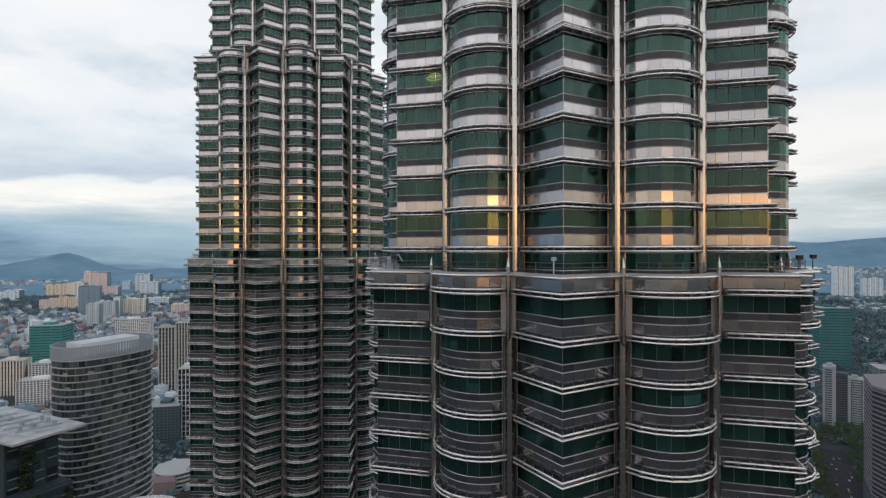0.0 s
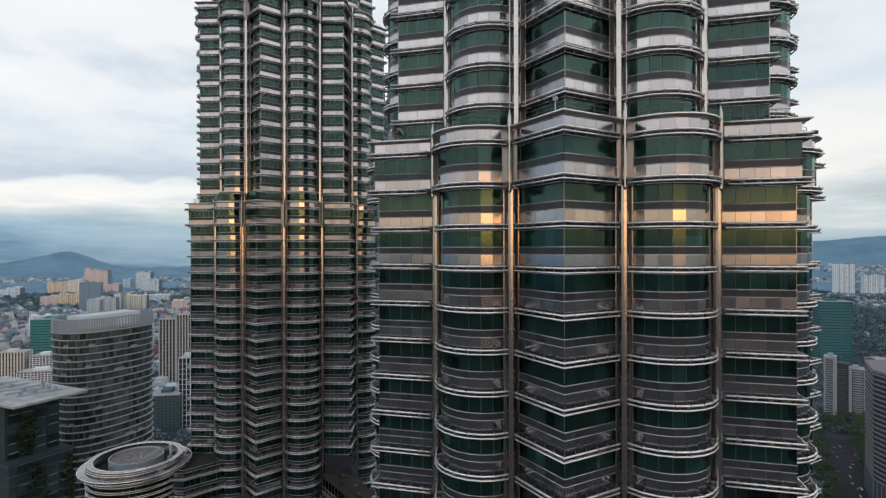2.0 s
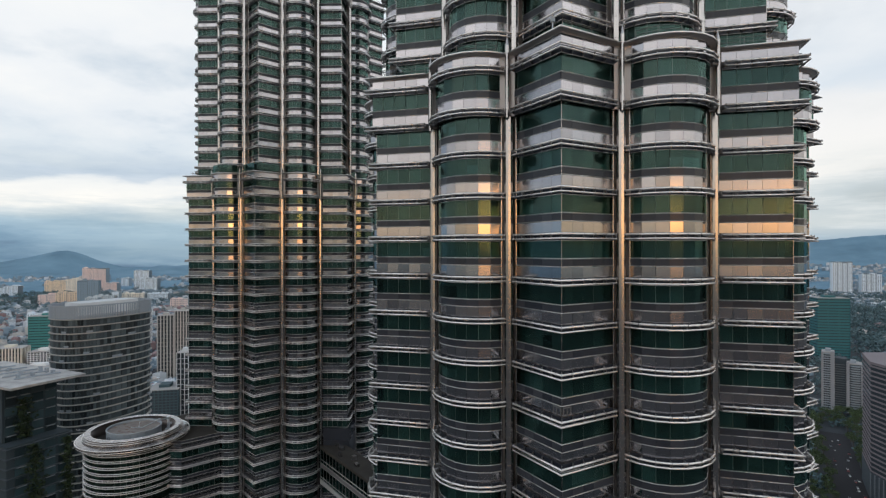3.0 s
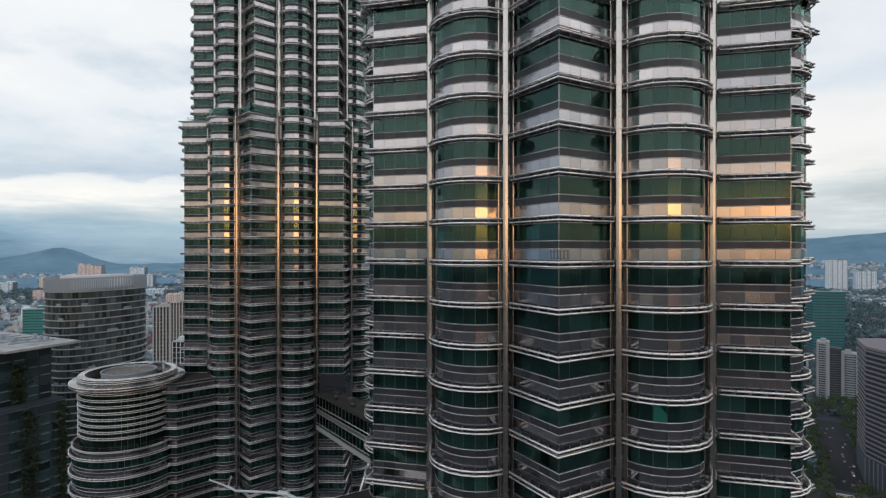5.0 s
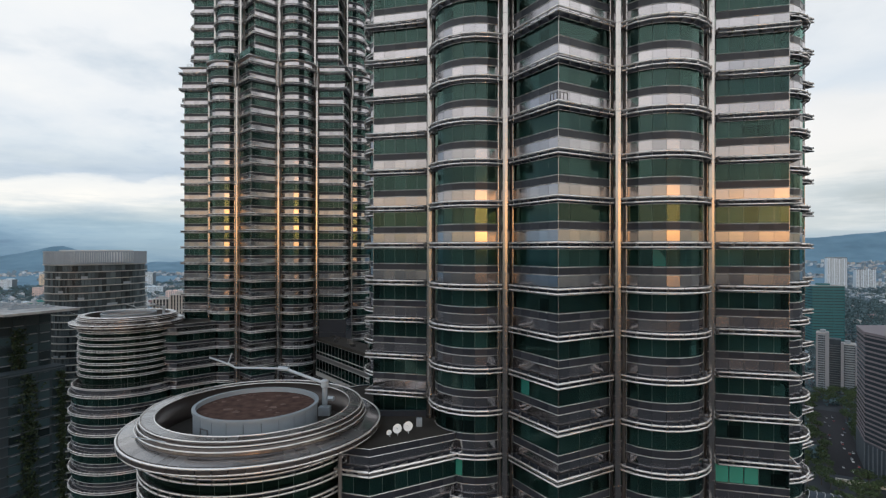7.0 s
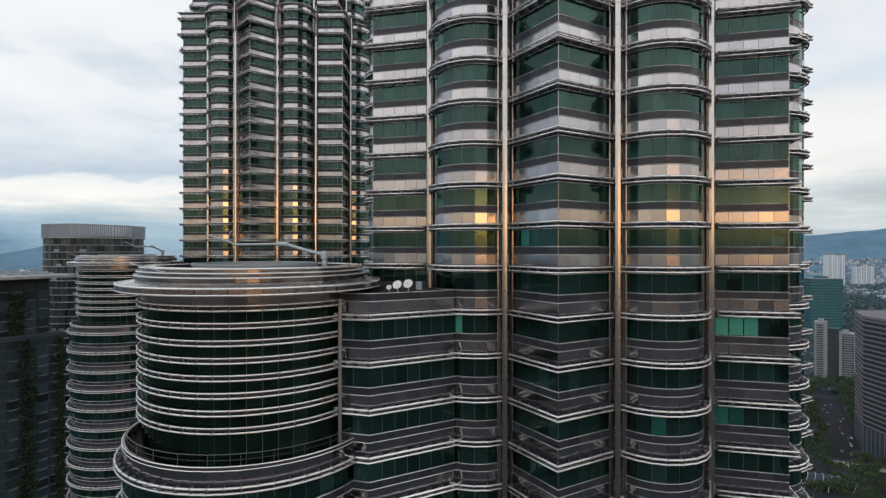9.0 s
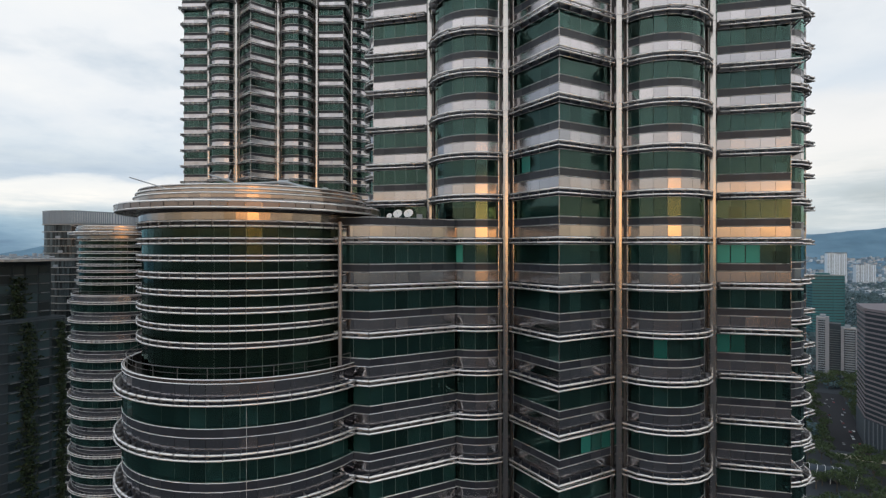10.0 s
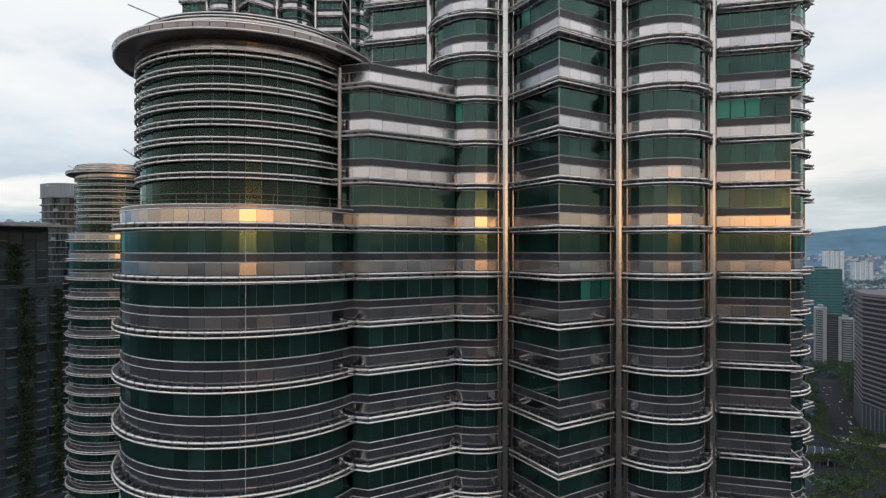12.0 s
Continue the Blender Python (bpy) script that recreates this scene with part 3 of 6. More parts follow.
tower(T2, TURN2, "matching steel and green glass tower, further away", (15, 0, 1), (195, 240.5), (13, 14, 15, 0, 1, 2, 3), (160, 312))


# ---- round annexes with their link wings ----
def ring_pts(r, n, z, centre=(0, 0)):
    return [(centre[0] + r * math.sin(2 * math.pi * i / n), centre[1] - r * math.cos(2 * math.pi * i / n), z) for i in range(n)]


def ring_tube(m, r, z, radius, n=96, sides=6):
    pts = [Vector(p) for p in ring_pts(r, n, z)]
    rings = []
    for p in pts:
        o = Vector((p.x, p.y, 0)).normalized()
        rings.append([p + o * (radius * math.cos(a)) + Vector((0, 0, radius * math.sin(a))) for a in (2 * math.pi * s / sides for s in range(sides))])
    m.sweep(rings, True)


def ring_shade(r, a0, a1, n):
    """Double bars on brackets along a ring from bearing a0 to a1 (degrees) in n pieces."""
    m = Mesh()

    def at(i, rr, z):
        a = radians(a0 + (a1 - a0) * i / n)
        return (rr * math.sin(a), -rr * math.cos(a), z)

    m.tube([at(i, r + 0.58, 0.0) for i in range(n + 1)], 0.105)
    m.tube([at(i, r + 0.62, -0.40) for i in range(n + 1)], 0.09)
    start = len(m.f)
    for i in range(n + 1):
        a, b = Vector(at(i, r, 0)), Vector(at(i, r + 0.55, 0))
        d = b - a
        s = Vector((-d.y, d.x, 0)).normalized() * 0.032
        z0, z1, z2, z3 = (Vector((0, 0, h)) for h in (-0.48, -0.42, 0.1, 0.03))
        m.hexa([a - s + z0, b - s + z1, b + s + z1, a + s + z0], [a - s + z2, b - s + z3, b + s + z3, a + s + z2])
        clamp_band(m, (b + d * 0.09).to_2d(), d.to_2d().normalized())
    m.darker(start)
    return m


N_RING = 56


def annex_band(name, mat, pts, left_out, seed, crown):
    """One storey's ring of panels, panes, louvres or rails round the annex."""
    m, rng, n = Mesh(), random.Random(seed), len(pts)
    for i in range(n):
        p, q = pts[i], pts[(i + 1) % n]
        if name == "spandrel_band" and i not in left_out:
            m.slab(p, q, 0.14, 1.09, 0.08, 0.012, rng.uniform(-0.005, 0.005))
        elif name == "glazing_band" and i not in left_out:
            m.slab(p, q, 1.90, 3.63, 0.04, 0.02, rng.uniform(-0.006, 0.006))
        elif name == "louvre_band":
            if not crown:
                m.slab(p, q, 1.19, 1.79, 0.1, 0)
            m.slab(p, q, -0.55, 0.14, 0.1, 0)
    if name == "thin_rail":
        for h, r in ((1.14, 0.045), (1.46, 0.055), (-0.57, 0.033)) if crown else ((1.14, 0.026), (1.84, 0.026), (-0.57, 0.026)):
            ring_tube(m, 11.43, h, r, n, 6)
    return m.data(name, mat)


def annex(centre, label, near):
    top = thing("round_annex", label, "building", pose(centre[0], centre[1], 0), "round annexes")
    rng = random.Random(3)
    r, n = 11.4, N_RING
    inward = (T1 if near else T2) - Vector(centre[:2])
    spine = math.degrees(math.atan2(inward.x, -inward.y))
    pts = [p[:2] for p in ring_pts(r, n, 0)]
    front = [i % n for i in range(-20, 12)]
    for z in LOWER[3:]:
        own, glazed = near and z > 143, z < 163
        if own:
            for i in front:
                single_panels(top, [pts[i], pts[(i + 1) % n]], z, 4.18 if glazed else 0, "annex", rng)
        var = rng.randrange(3)
        for name, mat in BANDS[:4]:
            if glazed or name != "glazing_band":
                band(name, shared(("annex", name, own, var, glazed), lambda: annex_band(name, mat, pts, set(front) if own else set(), var, not glazed)), top, z)
        shade = shared(("annex_shade", near), lambda: ring_shade(11.4, spine + 59.0, spine + 301.0, 40).data("sunshade", STEEL_BAR, True, BRACKET))
        put("sunshade", shade, top, pose(0, 0, z))
        if glazed:
            put("floor_slab", shared("annex_slab", annex_slab), top, pose(0, 0, z))
    lin = Mesh()
    lin.lathe([(10.85, 0.0), (10.85, LOWER[3])], n)
    put("inner_lining", lin.data("inner_lining", LINING), top)
    z0 = LOWER[3]
    deck = Mesh()
    deck.prism([p[:2] for p in ring_pts(11.3, n, 0)], z0 + 0.5, z0 + 0.65)
    put("terrace_deck", deck.data("terrace_deck", ROOF_DARK), top)
    cap = Mesh()
    cap.lathe([(11.44, z0 + 1.16), (11.44, z0 + 1.42), (11.2, z0 + 1.46), (11.2, z0 + 0.6), (11.32, z0 + 0.6), (11.32, z0 + 1.16)], n)
    put("parapet_coping", cap.data("parapet_coping", RIM_PANEL), top, label="weathered steel cap of the terrace wall")
    rail = Mesh()
    ring_tube(rail, 11.1, z0 + 2.3, 0.035, 56, 4)
    ring_tube(rail, 11.1, z0 + 1.85, 0.02, 56, 4)
    for p in ring_pts(11.1, 28, 0):
        rail.lathe([(0.03, z0 + 0.65), (0.03, z0 + 2.3)], 5, p[:2])
    put("terrace_rail", rail.data("terrace_rail", BRACKET), top)
    # upper drum: close double bars over dark glass
    drum_pts = ring_pts(9.9, 50, 0)
    for i in range(50):
        p, q = drum_pts[i], drum_pts[(i + 1) % 50]
        d = Vector(q) - Vector(p)
        me = shared("drum_pane", lambda: panel_mesh("drum_pane", d.length, z0 + 0.6, 177.1, 0.05, 0.02, DRUM_GLASS))
        put("drum_pane", me, top, Matrix.Translation((p[0], p[1], 0)) @ Matrix.Rotation(math.atan2(d.y, d.x), 4, "Z"))
    wall = Mesh()
    wall.lathe([(9.4, z0 + 0.6), (9.4, 176.9)], 40)
    put("inner_core", wall.data("inner_core", INSIDE), top)
    for j in range(8):
        z = 166.95 + 1.393 * j
        me = shared("drum_shade", drum_shade)
        put("drum_sunshade", me, top, pose(0, 0, z))
        put("drum_floor", shared("drum_floor", drum_floor), top, pose(0, 0, z))
        ring = put("drum_band", shared("drum_band", drum_band), top, pose(0, 0, z), "ring of dark louvre panels")
        ring["kind"] = "stuff"
    # spreading roof disc
    flare, floor_, lid = (Mesh() for _ in range(3))
    flare.lathe([(10.34, 177.80), (11.8, 177.97)], 72)
    shell = Mesh()
    shell.lathe([(10.02, 177.1), (10.14, 177.78), (11.7, 177.99), (11.74, 178.6), (10.45, 178.84), (10.4, 179.28), (10.15, 179.6), (9.9, 179.94), (9.0, 179.94), (8.95, 180.0), (8.95, 177.6)], 72)
    disc = put("disc_roof", shell.data("disc_roof", SOFFIT, True), top, label="wide disc roof of steel panels")
    put("soffit", flare.data("soffit", SOFFIT, True), disc, label="dark bronze soffit")
    rows = (("collar_ring", 10.16, 177.12, 10.17, 177.80), ("rim_ring", 11.8, 178.0, 11.8, 178.62), ("slope_ring", 11.8, 178.66, 10.5, 178.92),
            ("step_ring", 10.47, 178.95, 10.47, 179.3), ("step_ring", 10.28, 179.32, 10.28, 179.66), ("step_ring", 10.05, 179.68, 10.05, 180.0), ("coping_ring", 9.97, 180.02, 8.95, 180.02))
    for name, r0, h0, r1, h1 in rows:
        m = Mesh()
        for i in range(72):
            a0, a1 = (2 * math.pi * (i + e) / 72 for e in (0.006, 0.994))
            c0, s0, c1, s1 = math.sin(a0), -math.cos(a0), math.sin(a1), -math.cos(a1)
            dn = Vector((-(h1 - h0), 0, r1 - r0)).normalized() * 0.06
            wob = rng.uniform(-0.008, 0.008)
            lo = [(r0 * c0, r0 * s0, h0), (r0 * c1, r0 * s1, h0), (r1 * c1, r1 * s1, h1 + wob), (r1 * c0, r1 * s0, h1 + wob)]
            hi = [((r0 + dn.x) * c0, (r0 + dn.x) * s0, h0 + dn.z), ((r0 + dn.x) * c1, (r0 + dn.x) * s1, h0 + dn.z), ((r1 + dn.x) * c1, (r1 + dn.x) * s1, h1 + dn.z), ((r1 + dn.x) * c0, (r1 + dn.x) * s0, h1 + dn.z)]
            m.hexa(hi, lo)
        ob = put(name, m.data(name, RIM if name in ("slope_ring", "coping_ring") else STEP_STEEL), disc)
        ob["kind"] = "stuff"
    for r_, h_, w_ in ((11.92, 178.05, 0.11), (11.96, 178.55, 0.11), (10.55, 179.3, 0.07), (10.37, 179.66, 0.07), (10.15, 180.0, 0.07), (8.95, 180.02, 0.06)):
        tube = Mesh()
        ring_tube(tube, r_, h_, w_, 96, 8)
        put("rim_tube", tube.data("rim_tube", STEEL_BAR, True), disc, label="bright steel tube round the roof edge")
    box_ = shared("rim_box", rim_box)
    for i in range(60):
        put("rim_box", box_, disc, Matrix.Rotation(2 * math.pi * i / 60, 4, "Z") @ Matrix.Translation((0, -11.9, 178.3)))
    floor_.lathe([(9.1, 177.6), (0.0, 177.6)], 48)
    put("roof_deck", floor_.data("roof_deck", ROOF_DARK), top)
    coping = Mesh()
    coping.lathe([(5.68, 180.0), (5.90, 180.05), (5.90, 180.30), (5.58, 180.30), (5.58, 179.8)], 48)
    drum = put("roof_drum", coping.data("roof_drum", DRUM), top, label="pale grey drum on the roof")
    for i in range(24):
        wallp = shared("drum_wall", drum_wall)
        put("drum_panel", wallp, drum, Matrix.Rotation(2 * math.pi * i / 24, 4, "Z"))
    lid.lathe([(5.6, 179.85), (0, 179.85)], 48)
    put("drum_lid", lid.data("drum_lid", ROOF_RUST if near else ROOF_GREY), drum, label="rust-stained brown drum top" if near else "grey-brown drum top")
    spots = Mesh()
    for _ in range(26):
        a, far = rng.uniform(0, 6.28), 5.0 * math.sqrt(rng.random())
        x, y, size = far * math.cos(a), far * math.sin(a), rng.uniform(0.12, 0.55)
        rim_pts = [(x + size * rng.uniform(0.5, 1.1) * math.cos(b), y + size * rng.uniform(0.4, 0.9) * math.sin(b)) for b in (2 * math.pi * i / 9 for i in range(9))]
        spots.prism(rim_pts, 179.85, 179.862)
    put("grit_patch", spots.data("grit_patch", GRIT), drum, label="pale dried patches on the brown drum top")["kind"] = "stuff"
    hatch = Mesh()
    for x0, x1, h0, h1 in ((-0.55, -0.47, 178.3, 179.2), (0.47, 0.55, 178.3, 179.2), (-0.55, 0.55, 179.2, 179.28)):
        hatch.box(x0, x1, -5.86, -5.79, h0, h1)
    put("hatch_frame", hatch.data("hatch_frame", BRACKET), drum, Matrix.Rotation(radians(-32), 4, "Z"), "dark frame of a small hatch")
    return top


def rim_box():
    m = Mesh()
    m.hexa([(-0.59, -0.12, -0.17), (0.59, -0.12, -0.17), (0.57, 0.12, -0.17), (-0.57, 0.12, -0.17)], [(-0.59, -0.12, 0.17), (0.59, -0.12, 0.17), (0.57, 0.12, 0.17), (-0.57, 0.12, 0.17)])
    return m.data("rim_box", RIM_PANEL)


def drum_wall():
    m = Mesh()
    a0, a1 = -math.pi / 24 + 0.003, math.pi / 24 - 0.003
    p, q = (5.8 * math.sin(a0), -5.8 * math.cos(a0)), (5.8 * math.sin(a1), -5.8 * math.cos(a1))
    m.slab(p, q, 177.6, 180.02, 0.12, 0.01)
    return m.data("roof_drum_panel", DRUM)


def annex_slab():
    m = Mesh()
    m.prism([p[:2] for p in ring_pts(11.24, N_RING, 0)], 0.2, 1.9)
    return m.data("floor_slab", INSIDE)


def drum_shade():
    m = Mesh()
    ring_tube(m, 10.28, -0.03, 0.09, 72, 8)
    ring_tube(m, 10.28, 0.38, 0.085, 72, 8)
    start = len(m.f)
    for i in range(50):
        a = 2 * math.pi * i / 50
        out = Vector((math.sin(a), -math.cos(a)))
        clamp_band(m, out * 10.28, out, ((0.38, 0.10), (-0.03, 0.105)))
        m.slab(out * 10.25 + Vector((-out.y, out.x)) * -0.03, out * 10.25 + Vector((-out.y, out.x)) * 0.03, 0.02, 0.34, 0.38, 0.0)
    m.darker(start)
    return m.data("drum_sunshade", STEEL_BAR, True, BRACKET)


def drum_band():
    m = Mesh()
    pts = ring_pts(9.98, 50, 0)
    for p, q in zip(pts, pts[1:] + pts[:1]):
        m.slab(p[:2], q[:2], 0.02, 0.34, 0.06, 0.012)
    return m.data("drum_band", DARK_STRIP)


def drum_floor():
    m = Mesh()
    m.lathe([(9.3, 0.1), (9.8, 0.1), (9.8, 0.35), (9.3, 0.35)], 50)
    return m.data("drum_floor", INSIDE)


def guide_rail():
    """A thin upright guide for the cleaning cradle on the near annex."""
    m = Mesh()
    a = math.atan2(3.0, 10.95)
    m.tube([(B1.x + 11.5 * math.sin(a), B1.y - 11.5 * math.cos(a), z) for z in (110.0, 162.6)], 0.02, 5)
    tagged(put("guide_rail", m.data("guide_rail", STEEL_BAR)), "thin upright steel guide rail on the round annex", "rail")


guide_rail()
annex(B1, "round steel-banded annex with a wide disc roof", True)
annex(mirrored(B1), "round steel-banded annex beside the further tower", False)

WING_FRONT = [(-9.6, 48.4), (-6.6, 47.5), (1.0, 51.9), (1.6, 52.6)]
SPINE = (T1 - B1).normalized()


def across(p):
    """The same point on the other flank of the link wing."""
    d = Vector(p) - B1
    return tuple(B1 + 2 * d.dot(SPINE) * SPINE - d)


def wing(place, near, label):
    flanks = [[place(p) for p in WING_FRONT], [place(across(p)) for p in WING_FRONT]]
    c = sum((Vector(p) for f in flanks for p in f), Vector((0, 0))) / (2 * len(WING_FRONT))
    top = thing("link_wing", label, "building", pose(c.x, c.y, 0), "link wings")
    sides = []
    for f in flanks:
        f = [(p[0] - c.x, p[1] - c.y) for p in f]
        d = Vector(f[2]) - Vector(f[1])
        sides.append(f if Vector((d.y, -d.x)).dot(Vector(f[1])) > 0 else f[::-1])

    def offset(line, off):
        res = []
        for i, p in enumerate(line):
            d0 = (Vector(p) - Vector(line[i - 1])).normalized() if i else None
            d1 = (Vector(line[i + 1]) - Vector(p)).normalized() if i < len(line) - 1 else None
            d0, d1 = d0 or d1, d1 or d0
            n0, n1 = Vector((d0.y, -d0.x)), Vector((d1.y, -d1.x))
            nn = (n0 + n1).normalized()
            res.append(tuple(Vector(p) + nn * (off / nn.dot(n1))))
        return res

    def split(line):
        pts = []
        for p, q in zip(line, line[1:]):
            n = max(1, round((Vector(q) - Vector(p)).length / 1.27))
            pts += [tuple(Vector(p).lerp(Vector(q), i / n)) for i in range(n)]
        return pts + [line[-1]]

    rng = random.Random(8)
    for j, front in enumerate(sides):
        line = split(front)
        wide = split(offset(front, 0.58))
        bars = Mesh()
        bars.tube([(*p, 0.0) for p in offset(front, 0.58)], 0.105)
        bars.tube([(*p, -0.40) for p in offset(front, 0.62)], 0.09)
        start = len(bars.f)
        for p, q in zip(line, wide):
            d = (Vector(q) - Vector(p)) * 0.97
            s = Vector((-d.y, d.x)).normalized() * 0.032
            a, b = Vector(p), Vector(p) + d
            bars.hexa([(*(a - s), -0.48), (*(b - s), -0.42), (*(b + s), -0.42), (*(a + s), -0.48)], [(*(a - s), 0.1), (*(b - s), 0.03), (*(b + s), 0.03), (*(a + s), 0.1)])
            clamp_band(bars, Vector(q) + d.normalized() * 0.02, d.normalized())
        bars.darker(start)
        shade = bars.data("sunshade", STEEL_BAR, other=BRACKET)
        lining = Mesh()
        lining.sweep([[(*q, 0), (*p, 0), (*p, LOWER[0]), (*q, LOWER[0])] for p, q in zip(offset(front, -0.12), offset(front, -0.15))])
        put("inner_lining", lining.data("inner_lining", LINING), top)
        steel, glass, dark, rails = (Mesh() for _ in range(4))
        for h in (1.14, 1.84, -0.57):
            rails.tube([(*p, h) for p in offset(front, 0.03)], 0.033, 6)
        for p, q in zip(line, line[1:]):
            dark.slab(p, q, 1.19, 1.79, 0.1, 0)
            dark.slab(p, q, -0.55, 0.14, 0.1, 0)
            steel.slab(p, q, 0.14, 1.09, 0.08, 0.012, rng.uniform(-0.005, 0.005))
            glass.slab(p, q, 1.90, 3.63, 0.04, 0.02)
        rows = [(name, m.data(name, mat)) for m, (name, mat) in zip((steel, glass, dark, rails), BANDS)]
        for z in LOWER:
            put("sunshade", shade, top, pose(0, 0, z))
            own = near and j == 0 and z > 138
            if own:
                single_panels(top, line, z, 4.18 if z < 175 else 0, "wing", rng)
            for name, me in rows:
                if name in ("louvre_band", "thin_rail") or not own and (name == "spandrel_band" or z < 175):
                    band(name, me, top, z)
    slab = Mesh()
    slab.prism([p for f in sides for p in offset(f, -0.16)], 0.2, 1.7)
    me = slab.data("floor_slab", INSIDE)
    for z in LOWER:
        put("floor_slab", me, top, pose(0, 0, z))
    roof = Mesh()
    roof.prism([p for f in sides for p in offset(f, -0.1)], LOWER[0] + 1.50, LOWER[0] + 1.72)
    put("roof_deck", roof.data("roof_deck", ROOF_DARK), top, label="dark flat roof deck")
    return top


wing(lambda p: p, True, "steel and glass link wing joining annex and tower")
wing(mirrored, False, "steel and glass link wing of the further tower")

# a column where the link wing meets the drum
def wing_column(place, label):
    x, y = place((-9.2, 47.45))[:2]
    m = Mesh()
    m.lathe([(0.17, 163.0), (0.17, 177.2), (0.02, 177.25)], 12)
    tagged(put("steel_column", m.data("steel_column", RECESS), None, Matrix.Translation((x, y, 0))), label, "column", "drum columns")


wing_column(lambda p: p, "slim steel column between drum and link wing")
wing_column(mirrored, "slim steel column between drum and link wing")


# ---- skybridge ----
def skybridge():
    length = (T2 - T1).length - 2 * 25.5
    m0 = Matrix.Translation((MID.x, MID.y, 0)) @ Matrix.Rotation(math.atan2(AXIS.y, AXIS.x), 4, "Z")
    top = thing("skybridge", "two-storey steel and glass bridge between the towers", "bridge", m0)
    h = length / 2
    for name, z0, z1, w, mat in (("deck", 163.9, 164.9, 2.7, STEEL_BAR), ("middle_band", 168.2, 169.0, 2.6, BRACKET), ("roof", 172.6, 173.3, 2.8, ROOF_DARK)):
        m = Mesh()
        m.box(-h, h, -w, w, z0, z1)
        put(name, m.data(name, mat), top)
    n = 30
    for side in (-1, 1):
        for z0, z1 in ((164.95, 168.15), (169.05, 172.55)):
            pane = shared(("bridge_pane", z0), lambda: bridge_pane(2 * h / n, z0, z1))
            for i in range(n):
                put("window_pane", pane, top, Matrix.Translation((-h + 2 * h * (i + 0.5) / n, side * 2.4, 0)))
        for z in (165.6, 168.1, 169.1, 170.0, 172.5):
            rail = Mesh()
            rail.tube([(-h, side * 2.55, z), (h, side * 2.55, z)], 0.08, 6)
            put("rail", rail.data("rail", STEEL_BAR), top)
    for sx in (-1, 1):
        for sy in (-1, 1):
            leg = Mesh()
            a, b = Vector((sx * 1.0, sy * 1.2, 163.8)), Vector((sx * (h - 1.0), sy * 1.2, 118.0))
            d = (b - a).normalized()
            side, up = Vector((0, 1, 0)), d.cross(Vector((0, 1, 0)))
            leg.sweep([[c + (side * math.cos(t) + up * math.sin(t)) * 0.55 for t in (math.pi * i / 5 for i in range(10))] for c in (a, b)])
            put("leg", leg.data("leg", STEEL_PIPE, True), top, label="slanting steel leg")
    rng = random.Random(12)
    for i in range(14):
        u = Mesh()
        w, d, z = rng.uniform(0.3, 0.9), rng.uniform(0.3, 0.7), rng.uniform(0.4, 1.3)
        u.box(-w, w, -d, d, 0, z)
        put("roof_unit", u.data("roof_unit", RIM), top, Matrix.Translation((-h + 2 * h * (i + 0.5) / 14, rng.uniform(-1.8, 1.8), 173.3)), "pale grey roof unit")
    for side in (-1, 1):
        for i in range(31):
            put("mullion", shared("bridge_mullion", bridge_mullion), top, Matrix.Translation((-h + 2 * h * i / 30, side * 2.5, 0)))
    return top


def bridge_mullion():
    m = Mesh()
    m.box(-0.03, 0.03, -0.06, 0.06, 164.9, 172.6)
    return m.data("mullion", BRACKET)


def bridge_pane(w, z0, z1):
    m = Mesh()
    m.box(-w / 2 + 0.04, w / 2 - 0.04, -0.05, 0.05, z0, z1)
    return m.data("window_pane", GLASS)


skybridge()


# ---- small things on roofs and terraces ----
CRANE = material("blue_grey_crane_paint", (0.44, 0.49, 0.54), 0.45, 0.2, 0.1, 0.05, grain=0.4, grain_scale=2.0)
WHITE = material("white_enamel", (0.78, 0.78, 0.77), 0.35, 0.0, 0.06, 0.05)
BLACK = material("black_painted_metal", (0.03, 0.03, 0.03), 0.5, 0.2)


